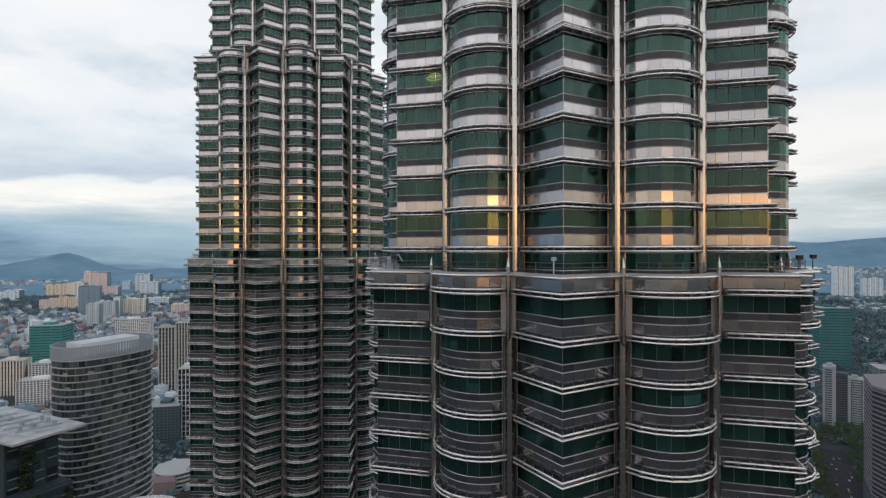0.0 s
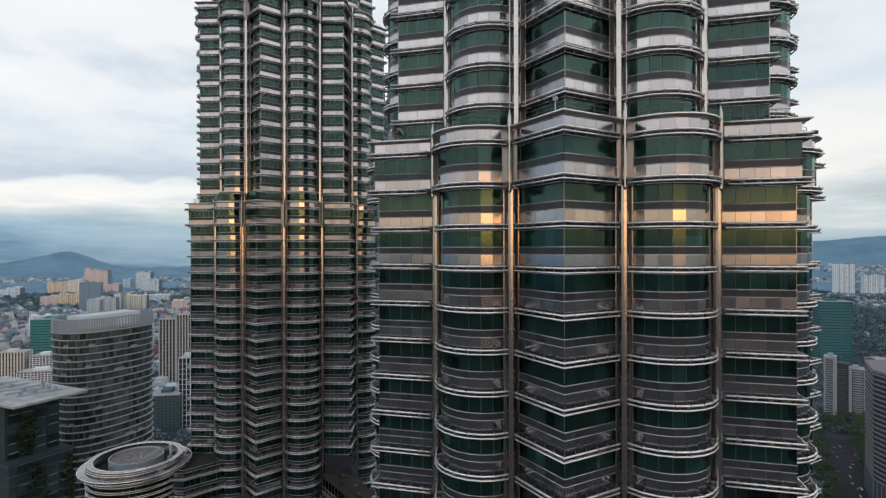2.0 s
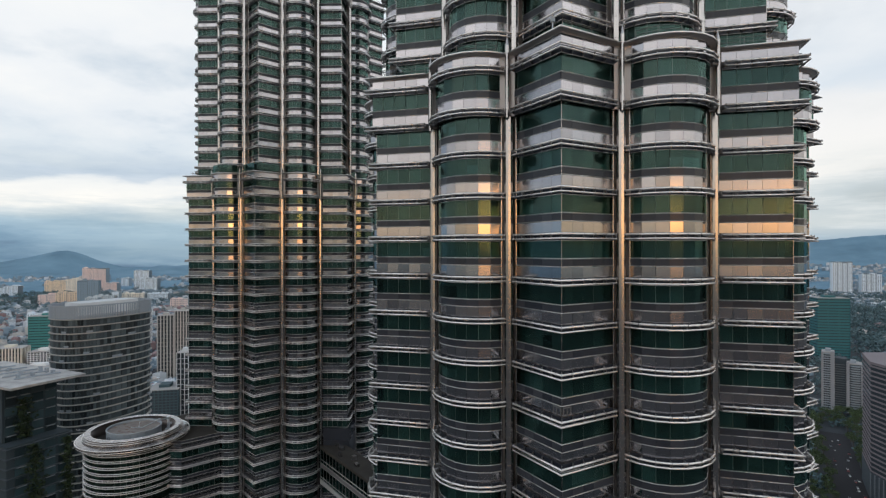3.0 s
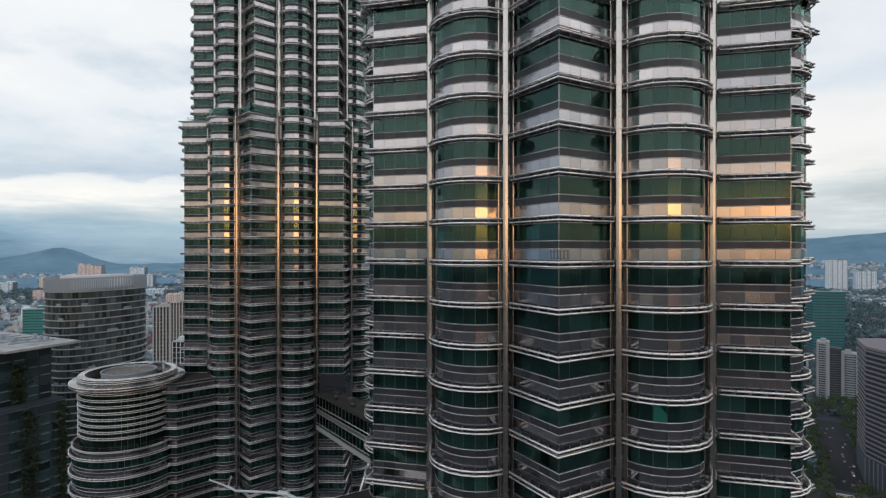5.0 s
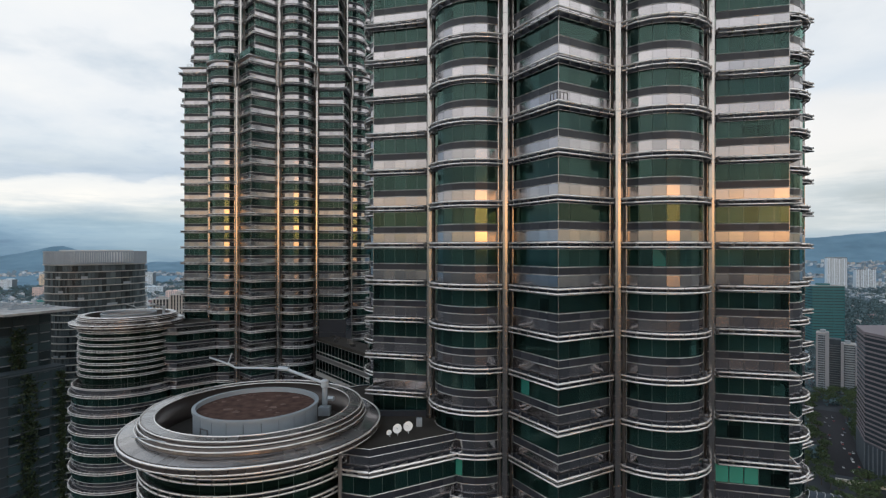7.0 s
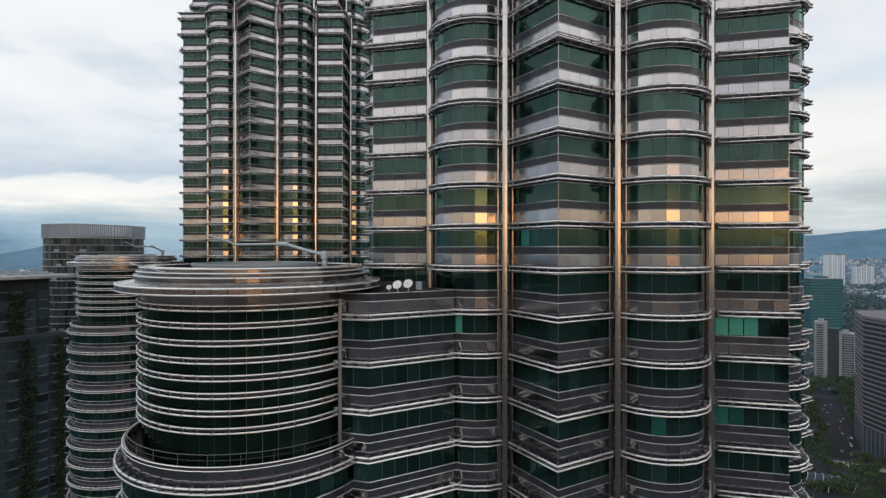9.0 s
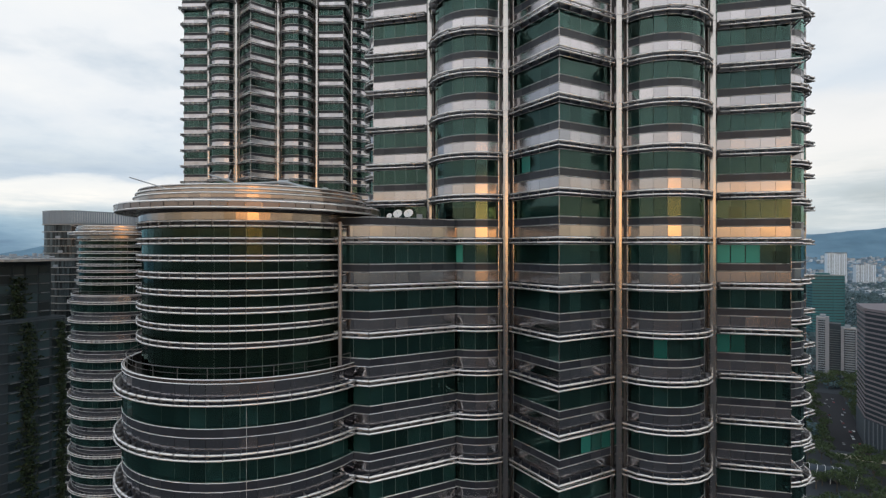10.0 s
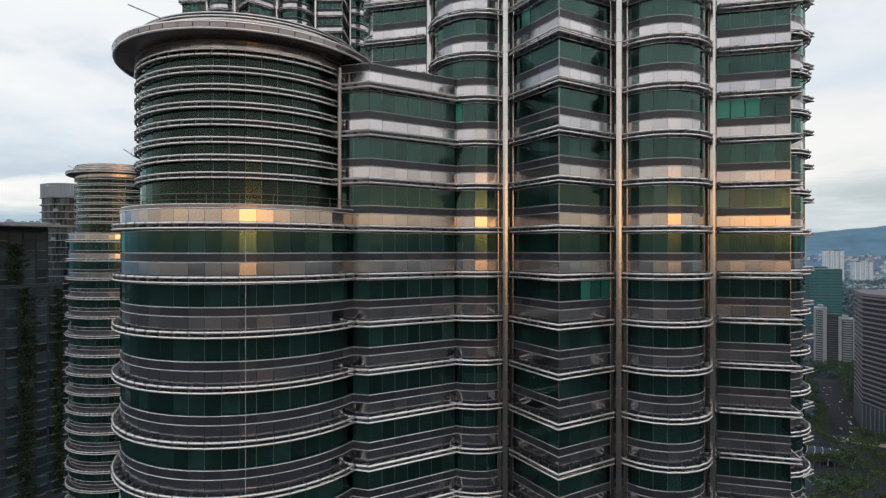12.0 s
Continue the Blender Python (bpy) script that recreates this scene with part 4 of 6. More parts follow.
def roof_crane(place, label):
    """A facade-cleaning crane: wheeled base, mast, jointed arm and forked end."""
    yard = Vector((-17.8, 51.4))
    c = place((yard.x, yard.y))
    top = thing("roof_crane", label, "crane", Matrix.Translation((c[0], c[1], 0)), "roof cranes")

    def at(x, y, z):
        p = place((yard.x + x, yard.y + y))
        return Vector((p[0] - c[0], p[1] - c[1], z))

    def beam(name, pts, r, sides=8):
        m = Mesh()
        m.tube(pts, r, sides)
        put(name, m.data(name, CRANE), top)

    base, mast = Mesh(), Mesh()
    b = at(5.0, 6.2, 0)
    base.box(b.x - 0.6, b.x + 0.6, b.y - 0.5, b.y + 0.5, 177.62, 178.5)
    put("base", base.data("base", CRANE), top)
    mast.lathe([(0.30, 178.4), (0.28, 180.5), (0.40, 180.6), (0.40, 181.25), (0.28, 181.4), (0.0, 181.4)], 12, (b.x, b.y))
    put("mast", mast.data("mast", CRANE), top)
    beam("arm", [at(5.0, 6.2, 181.0), at(2.4, 7.2, 181.6), at(0.2, 7.8, 182.2)], 0.17)
    beam("jib", [at(0.6, 7.7, 182.2), at(-2.2, 8.2, 182.15), at(-5.6, 8.6, 182.1)], 0.13)
    beam("fork", [at(-5.5, 8.6, 182.1), at(-6.4, 8.7, 182.6), at(-6.0, 8.7, 183.7)], 0.09, 6)
    beam("fork", [at(-5.5, 8.6, 182.1), at(-7.0, 8.8, 182.7), at(-8.6, 8.9, 183.2)], 0.09, 6)
    beam("counterweight", [at(5.4, 6.2, 179.4), at(6.0, 6.0, 179.4)], 0.26)
    beam("joint", [at(-0.5, 7.95, 182.2), at(0.7, 7.7, 182.15)], 0.26)
    return top


roof_crane(lambda p: p, "blue-grey facade crane folded on the annex roof")
roof_crane(mirrored, "blue-grey facade crane on the further annex roof")


def roof_rod(place, label):
    m = Mesh()
    a, b, c = ((*place((-24.9, 42.5))[:2], 180.5), (*place((-22.6, 43.4))[:2], 179.75), (*place((-22.3, 43.9))[:2], 179.1))
    m.tube([a, b, c], 0.05, 6)
    tagged(put("roof_rod", m.data("roof_rod", CRANE)), label, "rod", "roof rods")


roof_rod(lambda p: p, "thin slanting steel rod on the annex roof edge")
roof_rod(mirrored, "thin slanting steel rod on the further annex roof")


def dish(x, y, z, r):
    """A satellite dish on a short post."""
    top = thing("satellite_dish", "white satellite dish on the dark wing roof", "satellite dish", look((x, y, z), (x + 3.0, y + 10, z - 7)), "satellite dishes")
    bowl, post, horn = Mesh(), Mesh(), Mesh()
    prof = [(r * i / 6, 0.22 * r * (i / 6) ** 2) for i in range(6, -1, -1)] + [(r * i / 6, 0.22 * r * (i / 6) ** 2 - 0.04) for i in range(7)]
    bowl.lathe(prof, 24)
    put("bowl", bowl.data("bowl", WHITE, True), top)
    horn.tube([(0, 0, 0.02), (0, 0.02, r * 0.7)], 0.03, 6)
    put("horn", horn.data("horn", CRANE), top)
    post.tube([(0, 0, -0.05), (0, -0.2, -0.3), (0, -0.75, -0.45)], 0.05, 6)
    put("post", post.data("post", CRANE), top)


dish(-4.45, 51.4, 178.18, 0.45)
dish(-3.45, 51.9, 178.24, 0.47)
dish(-5.2, 50.9, 177.98, 0.26)


def wing_box(x, y, w, d, h, name, label, mat):
    m = Mesh()
    m.hexa([(-w, -d, 0), (w, -d, 0), (w, d, 0), (-w, d, 0)], [(-w * 0.94, -d * 0.94, h), (w * 0.94, -d * 0.94, h), (w * 0.94, d * 0.94, h), (-w * 0.94, d * 0.94, h)])
    tagged(put(name, m.data(name, mat), None, Matrix.Translation((x, y, LOWER[0] + 1.72))), label, "roof unit")


wing_box(-2.5, 54.2, 0.30, 0.25, 0.8, "cooling_unit", "grey metal cooling unit on the wing roof", DRUM)
wing_box(-4.0, 57.5, 4.2, 0.15, 0.6, "upstand_wall", "low dark upstand wall on the wing roof", DARK_STRIP)


def floodlight(x, y, z):
    top = thing("floodlight", "black floodlight on a post at the terrace edge", "lamp", Matrix.Translation((x, y, z)), "terrace floodlights")
    post, head = Mesh(), Mesh()
    post.lathe([(0.06, 0.0), (0.05, 1.9), (0, 1.9)], 8)
    put("post", post.data("post", BLACK), top)
    head.hexa([(-0.3, -0.22, 1.75), (0.3, -0.22, 1.75), (0.25, 0.2, 1.88), (-0.25, 0.2, 1.88)], [(-0.3, -0.3, 2.2), (0.3, -0.3, 2.2), (0.25, 0.16, 2.24), (-0.25, 0.16, 2.24)])
    put("head", head.data("head", BLACK), top)


def on_tower(c, turn, theta, lateral, out):
    p = Matrix.Rotation(radians(turn), 3, "Z") @ Vector((*radial(theta, lateral, out), 0))
    return c.x + p.x, c.y + p.y


for theta, lat, out in ((67.5, -2.0, 26.3), (78.0, 0.0, 27.6), (-45, 0.4, 27.0)):
    floodlight(*on_tower(T1, TURN1, theta, lat, out), 240.9)


def terrace_machine():
    x, y = on_tower(T1, TURN1, -45, -1.0, 26.5)
    top = thing("cleaning_machine", "grey facade-cleaning machine on the terrace", "machine", Matrix.Translation((x, y, 241.3)) @ Matrix.Rotation(radians(-50), 4, "Z"))
    body, cab, arm = Mesh(), Mesh(), Mesh()
    body.box(-1.2, 1.2, -0.6, 0.6, 0.15, 0.9)
    cab.box(-0.5, 0.4, -0.5, 0.5, 0.9, 1.7)
    arm.tube([(0.3, 0, 1.5), (1.2, 0, 1.9), (1.9, 0, 1.2)], 0.12, 6)
    for name, m in (("body", body), ("cab", cab), ("arm", arm)):
        put(name, m.data(name, DRUM), top)


terrace_machine()


def weather_mast():
    x, y = on_tower(T1, TURN1, 0, -0.8, 27.6)
    top = thing("weather_mast", "slim mast with a pale box on the terrace", "mast", Matrix.Translation((x, y, 241.3)))
    post, box_ = Mesh(), Mesh()
    post.lathe([(0.06, -0.5), (0.05, 1.75), (0, 1.75)], 8)
    box_.box(-0.2, 0.2, -0.15, 0.15, 1.45, 1.8)
    put("post", post.data("post", CRANE), top)
    put("box", box_.data("box", DRUM), top)


weather_mast()

LAMP = bpy.data.materials.new("warm_lamp_ring")
LAMP.use_nodes = True
LAMP.node_tree.nodes["Principled BSDF"].inputs["Emission Color"].default_value = (1.0, 0.62, 0.12, 1)
LAMP.node_tree.nodes["Principled BSDF"].inputs["Emission Strength"].default_value = 2.2


def ring_lamp(level, shift):
    """A warm oval ring lamp hanging behind an office pane."""
    x, y = on_tower(T1, TURN1, -45, 1.9 + shift, 28.79 * 0.935 - 2.3 - 0.28 * math.sqrt(2) - shift)
    at = Matrix.Translation((x, y, level)) @ Matrix.Rotation(radians(TURN1), 4, "Z")
    top = thing("ring_lamp", "lit warm yellow ring lamp behind an office pane", "lamp", at, "office lamps")
    for r, z in ((0.9, 0.0), (0.55, 0.3)):
        m = Mesh()
        m.sweep([[(r * math.sin(a) * (1 + 0.05 * math.cos(b)), 0.16 * math.cos(a), z + 0.06 * math.sin(b) + 0.30 * math.cos(a)) for b in (2 * math.pi * j / 6 for j in range(6))] for a in (2 * math.pi * i / 36 for i in range(36))], True)
        put("ring", m.data("ring", LAMP), top)
    for sx in (-0.5, 0.5):
        cord = Mesh()
        cord.tube([(sx, 0, 0.1), (sx, 0, 0.85)], 0.012, 5)
        put("cord", cord.data("cord", BLACK), top)


ring_lamp(262.85, 1.05)

TEAL = material("lighter_teal_pane", (0.014, 0.105, 0.088), 0.12, 0.0, 0.6, 0.03)


# a few drawn blinds, odd teal sheets, and black sheets for dark offices
def blinds():
    rng = random.Random(21)
    for z, scale, height, roof in LEVELS:
        if roof or scale != 1.0 or not 140 < z < 236:
            continue
        for k in (14, 15, 0, 1, 2):
            line = segment(k, scale, -0.25)
            i = 0
            while i < len(line) - 1:
                pick, run = rng.random(), rng.choice((1, 1, 2, 3))
                if pick < 0.036:
                    # Black sheets are added for the gloom of unlit offices behind the glass.
                    kind = "office_screen" if pick < 0.012 else "teal_blind" if pick < 0.021 else "roller_blind"
                    high = {"office_screen": 3.0, "teal_blind": height - 0.58, "roller_blind": 2.8}[kind]
                    mat, label = {"office_screen": (BLACK, "black sheet behind a pane, standing for a dark office"), "teal_blind": (TEAL, "thin dull teal sheet on the outer face of a pane"), "roller_blind": (BLIND, "pale roller blind drawn behind an office pane")}[kind]
                    # The teal sheet lies on the outer face, in place of a lighter pane.
                    put_line = segment(k, scale, 0.012) if kind == "teal_blind" else line
                    for e in range(i, min(i + run, len(line) - 1)):
                        m = Mesh()
                        m.slab(put_line[e], put_line[e + 1], 1.92, high, 0.008 if kind == "teal_blind" else 0.03, 0.05)
                        ob = put(kind, m.data(kind, mat), None, Matrix.Translation((T1.x, T1.y, z)) @ Matrix.Rotation(radians(TURN1), 4, "Z"))
                        tagged(ob, label, kind.split("_")[1], "office windows")
                    i += run
                i += 1


blinds()

# The brightness of lit windows is put into this base colour.
TEAL_OVERLAY = material("bright_teal_blind", (0.03, 0.25, 0.19), 0.6, 0.0, 0.2, 0.05, grain=0.4, grain_scale=0.8)


def teal_overlays():
    """Thin teal sheets over single panes of one storey, the lit look in their colour."""
    at = Matrix.Translation((T1.x, T1.y, LOWER[1])) @ Matrix.Rotation(radians(TURN1), 4, "Z")
    for k, panes in ((2, (0, 1, 2)), (15, (4,))):
        line = segment(k, 1.0, 0.012)
        for e in panes:
            m = Mesh()
            m.slab(line[e], line[e + 1], 1.93, 3.6, 0.008, 0.05)
            tagged(put("teal_blind", m.data("teal_blind", TEAL_OVERLAY), None, at), "thin bright teal sheet over a pane, lit look in its colour", "blind", "office windows")


teal_overlays()


def vent_frames():
    """A pair of dark framed vents on the steel panels either side of a star point."""
    at = Matrix.Translation((T1.x, T1.y, 208.0)) @ Matrix.Rotation(radians(TURN1), 4, "Z")
    line = segment(0, 1.0, 0.03)
    for a, b in ((4, 5), (5, 6)):
        p, q = Vector(line[a]), Vector(line[b])
        top = thing("vent_frame", "dark metal vent frame on the steel panels", "vent", at, "panel vents")
        for u0, u1, z0, z1 in ((0.12, 0.20, 0.25, 1.0), (0.80, 0.88, 0.25, 1.0), (0.12, 0.88, 0.92, 1.0), (0.12, 0.88, 0.25, 0.33), (0.46, 0.52, 0.25, 1.0)):
            m = Mesh()
            m.slab(p.lerp(q, u0), p.lerp(q, u1), z0, z1, 0.05, 0.0)
            put("bar", m.data("bar", BRACKET), top)


vent_frames()

# ---- ground, hills and city ----
GROUND = material("city_ground", (0.02, 0.027, 0.031), 0.9, 0, 0.4, 0.05, grain=1.0, grain_scale=0.012, second=(0.036, 0.043, 0.052), piece=False)
# The hills' blue base colour has the distance haze put into it.
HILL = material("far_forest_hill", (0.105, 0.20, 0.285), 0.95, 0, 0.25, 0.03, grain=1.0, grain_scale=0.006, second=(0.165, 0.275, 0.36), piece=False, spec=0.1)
ASPHALT = material("asphalt", (0.03, 0.03, 0.034), 0.85, 0, 0.25, 0.05, grain=0.9, grain_scale=0.3, piece=False, spec=0.15)
LEAF = material("dark_tropical_leaf", (0.024, 0.05, 0.019), 0.75, 0, 0.5, 0.05, second=(0.055, 0.088, 0.03), grain=0.2)
# Leaves of the woods are lightened towards blue, haze put into their colour.
HAZED_LEAF = material("far_tree_leaf", (0.05, 0.095, 0.105), 0.8, 0, 0.35, 0.05, second=(0.09, 0.15, 0.17), grain=0.2)
BARK = material("grey_bark", (0.12, 0.10, 0.08), 0.9, 0, 0.25, 0.05, grain=0.8, grain_scale=2.0)
WATER = material("pool_water", (0.05, 0.13, 0.17), 0.08, 0, 0.1, 0.02, grain=0.6, grain_scale=0.2)
g = Mesh()
g.box(-4900, 4900, -4900, 4900, -3, 0)
tagged(put("ground", g.data("ground", GROUND)), "dark city ground with lots and greenery", "ground", kind="structure")


def hill_height(ang, r):
    """Height of the far land at a bearing (degrees from +y, plus to +x) and distance."""
    x, y = r * math.sin(radians(ang)), r * math.cos(radians(ang))
    rise = max(0.0, min(1.0, (r - 3300) / 1500))
    h = rise ** 1.5 * (85 + 40 * noise.noise((x / 900, y / 900, 3.0)))
    dx, dy = x + 2880, y - 4150
    h += 165 * math.exp(-((dx / (225 if dx > 0 else 480)) ** 2 + (dy / 420) ** 2)) + 45 * math.exp(-(((dx + 420) / 420) ** 2 + (dy / 420) ** 2))
    right = 1 / (1 + math.exp(-(ang - 24) / 2.5)) * (1 - 1 / (1 + math.exp(-(ang - 75) / 6)))
    h += right * rise ** 2 * (215 + 40 * noise.noise((x / 500, y / 500, 7.0)))
    return max(-1.0, h + rise * 14 * noise.noise((x / 130, y / 130, 1.0)))


def hills():
    m = Mesh()
    rings, steps = [3250 + 75 * i for i in range(23)], 240
    for r in rings:
        for s in range(steps):
            ang = -85 + 170 * s / steps
            m.v.append((r * math.sin(radians(ang)), r * math.cos(radians(ang)), hill_height((ang + 180) % 360 - 180, r)))
    for i in range(len(rings) - 1):
        for s in range(steps - 1):
            t = s + 1
            m.f.append((i * steps + s, (i + 1) * steps + s, (i + 1) * steps + t, i * steps + t))
    tagged(put("hills", m.data("hills", HILL, True)), "forested hills round the city, haze in their blue colour", "hills", kind="structure")


hills()

# Bluish muted tones here hold part of the distance haze in the paint.
PAINTS = {
    "cream": (0.60, 0.57, 0.51), "white": (0.66, 0.68, 0.70), "orange": (0.44, 0.37, 0.31), "pink": (0.40, 0.34, 0.35), "grey": (0.26, 0.30, 0.34),
    "bluegrey": (0.12, 0.17, 0.22), "teal": (0.04, 0.19, 0.19), "brown": (0.27, 0.28, 0.31), "dark": (0.019, 0.033, 0.043), "slate": (0.042, 0.057, 0.072), "slab": (0.15, 0.17, 0.19), "net": (0.026, 0.13, 0.15), "mauve": (0.18, 0.155, 0.17), "petrol": (0.045, 0.085, 0.105), "stone": (0.36, 0.36, 0.35), "pale": (0.50, 0.53, 0.56),
}
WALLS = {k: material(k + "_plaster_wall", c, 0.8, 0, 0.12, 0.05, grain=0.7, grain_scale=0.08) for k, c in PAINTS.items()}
FAR_GLASS = material("far_window_glass", (0.035, 0.045, 0.055), 0.15, 0.0, 0.5, 0.08)
# Same windows, lightened: distance haze is put into the glass colour.
HAZED_GLASS = material("hazy_window_glass", (0.13, 0.16, 0.19), 0.2, 0.0, 0.4, 0.08)
FAR_ROOF = material("pale_flat_roof", (0.33, 0.33, 0.33), 0.8, 0, 0.3, 0.05, grain=0.7, grain_scale=0.05)


def block(name, label, x, y, w, d, h, paint, turn=0.0, storey=3.3, bay=4.0, upright=False, group="", sill=1.0, pier=0.22):
    """A plain tall building: walls, rows of windows set in, a parapet and a lift room."""
    top = thing(name, label, "building", pose(x, y, 0, 0, 0, turn), group)
    wall, win, roof, lift = Mesh(), Mesh(), Mesh(), Mesh()
    win.box(-w / 2 + 0.35, w / 2 - 0.35, -d / 2 + 0.35, d / 2 - 0.35, 0, h - 0.5)
    n = max(3, int(h / storey))
    if upright:
        for sx, sy, ln, along in ((0, -1, w, 0), (0, 1, w, 0), (-1, 0, d, 1), (1, 0, d, 1)):
            cnt = max(2, int(ln / bay))
            for i in range(cnt + 1):
                c = -ln / 2 + ln * i / cnt
                e = bay * pier
                if along:
                    wall.box(sx * (d * 0 + w / 2) - 0.35, sx * w / 2 + 0.35, c - e, c + e, 0, h)
                else:
                    wall.box(c - e, c + e, sy * d / 2 - 0.35, sy * d / 2 + 0.35, 0, h)
        for i in range(1, n, 2):
            wall.box(-w / 2, w / 2, -d / 2, d / 2, i * storey, i * storey + 0.5)
    else:
        for i in range(n + 1):
            z = i * h / n
            wall.box(-w / 2, w / 2, -d / 2, d / 2, z - sill * 0.5, min(h, z + sill * 0.5))
        for sx, sy, ln in ((0, -1, w), (0, 1, w), (-1, 0, d), (1, 0, d)):
            cnt = max(2, int(ln / bay))
            for i in range(cnt + 1):
                e = -ln / 2 + ln * i / cnt
                if sy:
                    wall.box(e - 0.5, e + 0.5, sy * d / 2 - 0.3, sy * d / 2 + 0.02, 0, h - 0.3)
                else:
                    wall.box(sx * w / 2 - 0.3, sx * w / 2 + 0.02, e - 0.5, e + 0.5, 0, h - 0.3)
    roof.box(-w / 2 - 0.3, w / 2 + 0.3, -d / 2 - 0.3, d / 2 + 0.3, h - 0.2, h + 0.6)
    lift.box(-w * 0.2, w * 0.15, -d * 0.2, d * 0.2, h + 0.6, h + 4.5)
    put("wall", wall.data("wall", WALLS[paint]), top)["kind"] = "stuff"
    # Blocks beyond 1 km take the glass with haze in its colour.
    put("glazing", win.data("glazing", HAZED_GLASS if y > 1000 and "netted" not in name else FAR_GLASS), top)
    roof_ob = put("roof", roof.data("roof", FAR_ROOF), top)
    put("lift_room", lift.data("lift_room", WALLS[paint]), roof_ob)
    return top


# Far walls and glazing are paled towards blue: distance haze in the base colour.
HAZED_PAINTS = {"cream": (0.74, 0.70, 0.62), "white": (0.64, 0.73, 0.81), "orange": (0.74, 0.61, 0.47), "pink": (0.70, 0.57, 0.55), "grey": (0.48, 0.54, 0.58), "bluegrey": (0.20, 0.29, 0.37)}
HAZED_WALLS = {k: material("far_" + k + "_wall", c, 0.8, 0, 0.10, 0.05, grain=0.6, grain_scale=0.05) for k, c in HAZED_PAINTS.items()}
HAZED_GLAZING = material("pale_far_glazing", (0.15, 0.20, 0.24), 0.3, 0.0, 0.35, 0.08)


def far_block(name, label, x, y, w, d, h, paint, turn, seed):
    """A far housing slab: staggered bays of walls with rows of windows let in, and lift rooms on the roof."""
    top = thing(name, label, "building", pose(x, y, 0, 0, 0, turn), "city buildings")
    rng = random.Random(seed)
    wall = Mesh()
    glaz = Mesh()
    glaz.box(-w / 2 + 1, w / 2 - 1, -d / 2 + 1, d / 2 - 1, 0, h - 1.5)
    put("glazing", glaz.data("glazing", HAZED_GLAZING), top)
    n = max(2, round(w / 19))
    rows = max(4, int(h / 6.4))
    for i in range(n):
        x0, x1 = -w / 2 + w * i / n, -w / 2 + w * (i + 0.86) / n
        y0, hh = -d / 2 - (1.5 if i % 2 else 0), h * rng.uniform(0.94, 1.0)
        gap = (x1 - x0) * 0.14
        for a, e in ((x0, x0 + gap), ((x0 + x1) / 2 - gap * 0.9, (x0 + x1) / 2 + gap * 0.9), (x1 - gap, x1)):
            wall.box(a, e, y0, d / 2, 0, hh)
        for r in range(rows + 1):
            z = hh * r / rows
            wall.box(x0 + gap, x1 - gap, y0 + 0.4, d / 2 - 0.4, z - 1.9, min(z + 1.2, hh))
        if rng.random() < 0.6:
            lift = Mesh()
            lift.box(x0 + gap, x1 - gap * 2, -d * 0.25, d * 0.25, hh - 0.5, hh + rng.uniform(3, 6))
            put("lift_room", lift.data("lift_room", HAZED_WALLS[paint]), top)
    put("wall", wall.data("wall", HAZED_WALLS[paint]), top)["kind"] = "stuff"


# far housing: name, label, x, y, width, depth, height, paint, turn
FAR_BLOCKS = (
    ("apartment_block", "ochre apartment block in a far housing estate", -1997, 2742, 114, 36, 64, "orange", 6),
    ("apartment_block", "cream apartment block in a far housing estate", -1904, 2742, 85, 36, 75, "cream", 4),
    ("apartment_block", "tall pinkish apartment tower above the far estate", -1895, 2883, 123, 36, 124, "pink", 4),
    ("apartment_block", "salmon apartment row among dark trees", -1614, 2162, 67, 28, 43, "pink", 8),
    ("apartment_block", "salmon apartment row among dark trees", -1533, 2162, 85, 28, 50, "orange", 6),
    ("office_tower", "blue-grey glass office tower among pale flats", -1358, 2026, 73, 28, 107, "bluegrey", 16),
    ("apartment_block", "slim grey and white apartment tower beside wider one", -1120, 1691, 38, 28, 73, "grey", 12),
    ("apartment_block", "wide grey and white apartment block", -1202, 1890, 56, 28, 62, "grey", 12),
    ("apartment_block", "pale grey apartment slab beside wider one", -1208, 1955, 23, 28, 72, "white", 10),
    ("apartment_block", "cream slab apartment block above dark trees", -1180, 2008, 92, 28, 59, "cream", 10),
    ("apartment_block", "tall white twin apartment tower far off", -1706, 2998, 83, 36, 107, "white", 3),
    ("apartment_block", "tall white twin apartment tower far off", -1604, 2883, 98, 36, 70, "white", 3),
    ("apartment_block", "slim white apartment tower far off", -1874, 3123, 46, 36, 59, "white", 3),
    ("apartment_block", "pinkish apartment block behind the office tower", -1764, 2811, 72, 36, 50, "pink", 3),
    ("apartment_block", "low white apartment row on the valley floor", -1252, 2318, 91, 36, 34, "white", 8),
    ("apartment_block", "pale pink apartment block near the condominium", -993, 1990, 63, 28, 42, "pink", 10),
    ("apartment_block", "white apartment block standing beside the forest", -2148, 2585, 44, 36, 41, "white", 5),
    ("apartment_block", "white apartment block standing beside the forest", -2096, 2585, 55, 36, 49, "white", 5),
    ("apartment_block", "low white flats with clustered roofs", -1120, 1480, 69, 28, 48, "white", 14),
    ("apartment_block", "low pink flats with clustered roofs", -1076, 1500, 35, 28, 38, "pink", 14),
    ("apartment_block", "long white apartment block under the hills", 1934, 2650, 84, 36, 160, "white", -18),
    ("apartment_block", "white apartment block under the hills", 2068, 2640, 84, 36, 102, "white", -18),
    ("apartment_block", "long pale apartment row below the hill", 2300, 3150, 90, 36, 120, "white", -18),
)
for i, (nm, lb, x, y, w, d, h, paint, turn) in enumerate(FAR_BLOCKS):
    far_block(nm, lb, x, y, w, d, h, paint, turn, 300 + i)

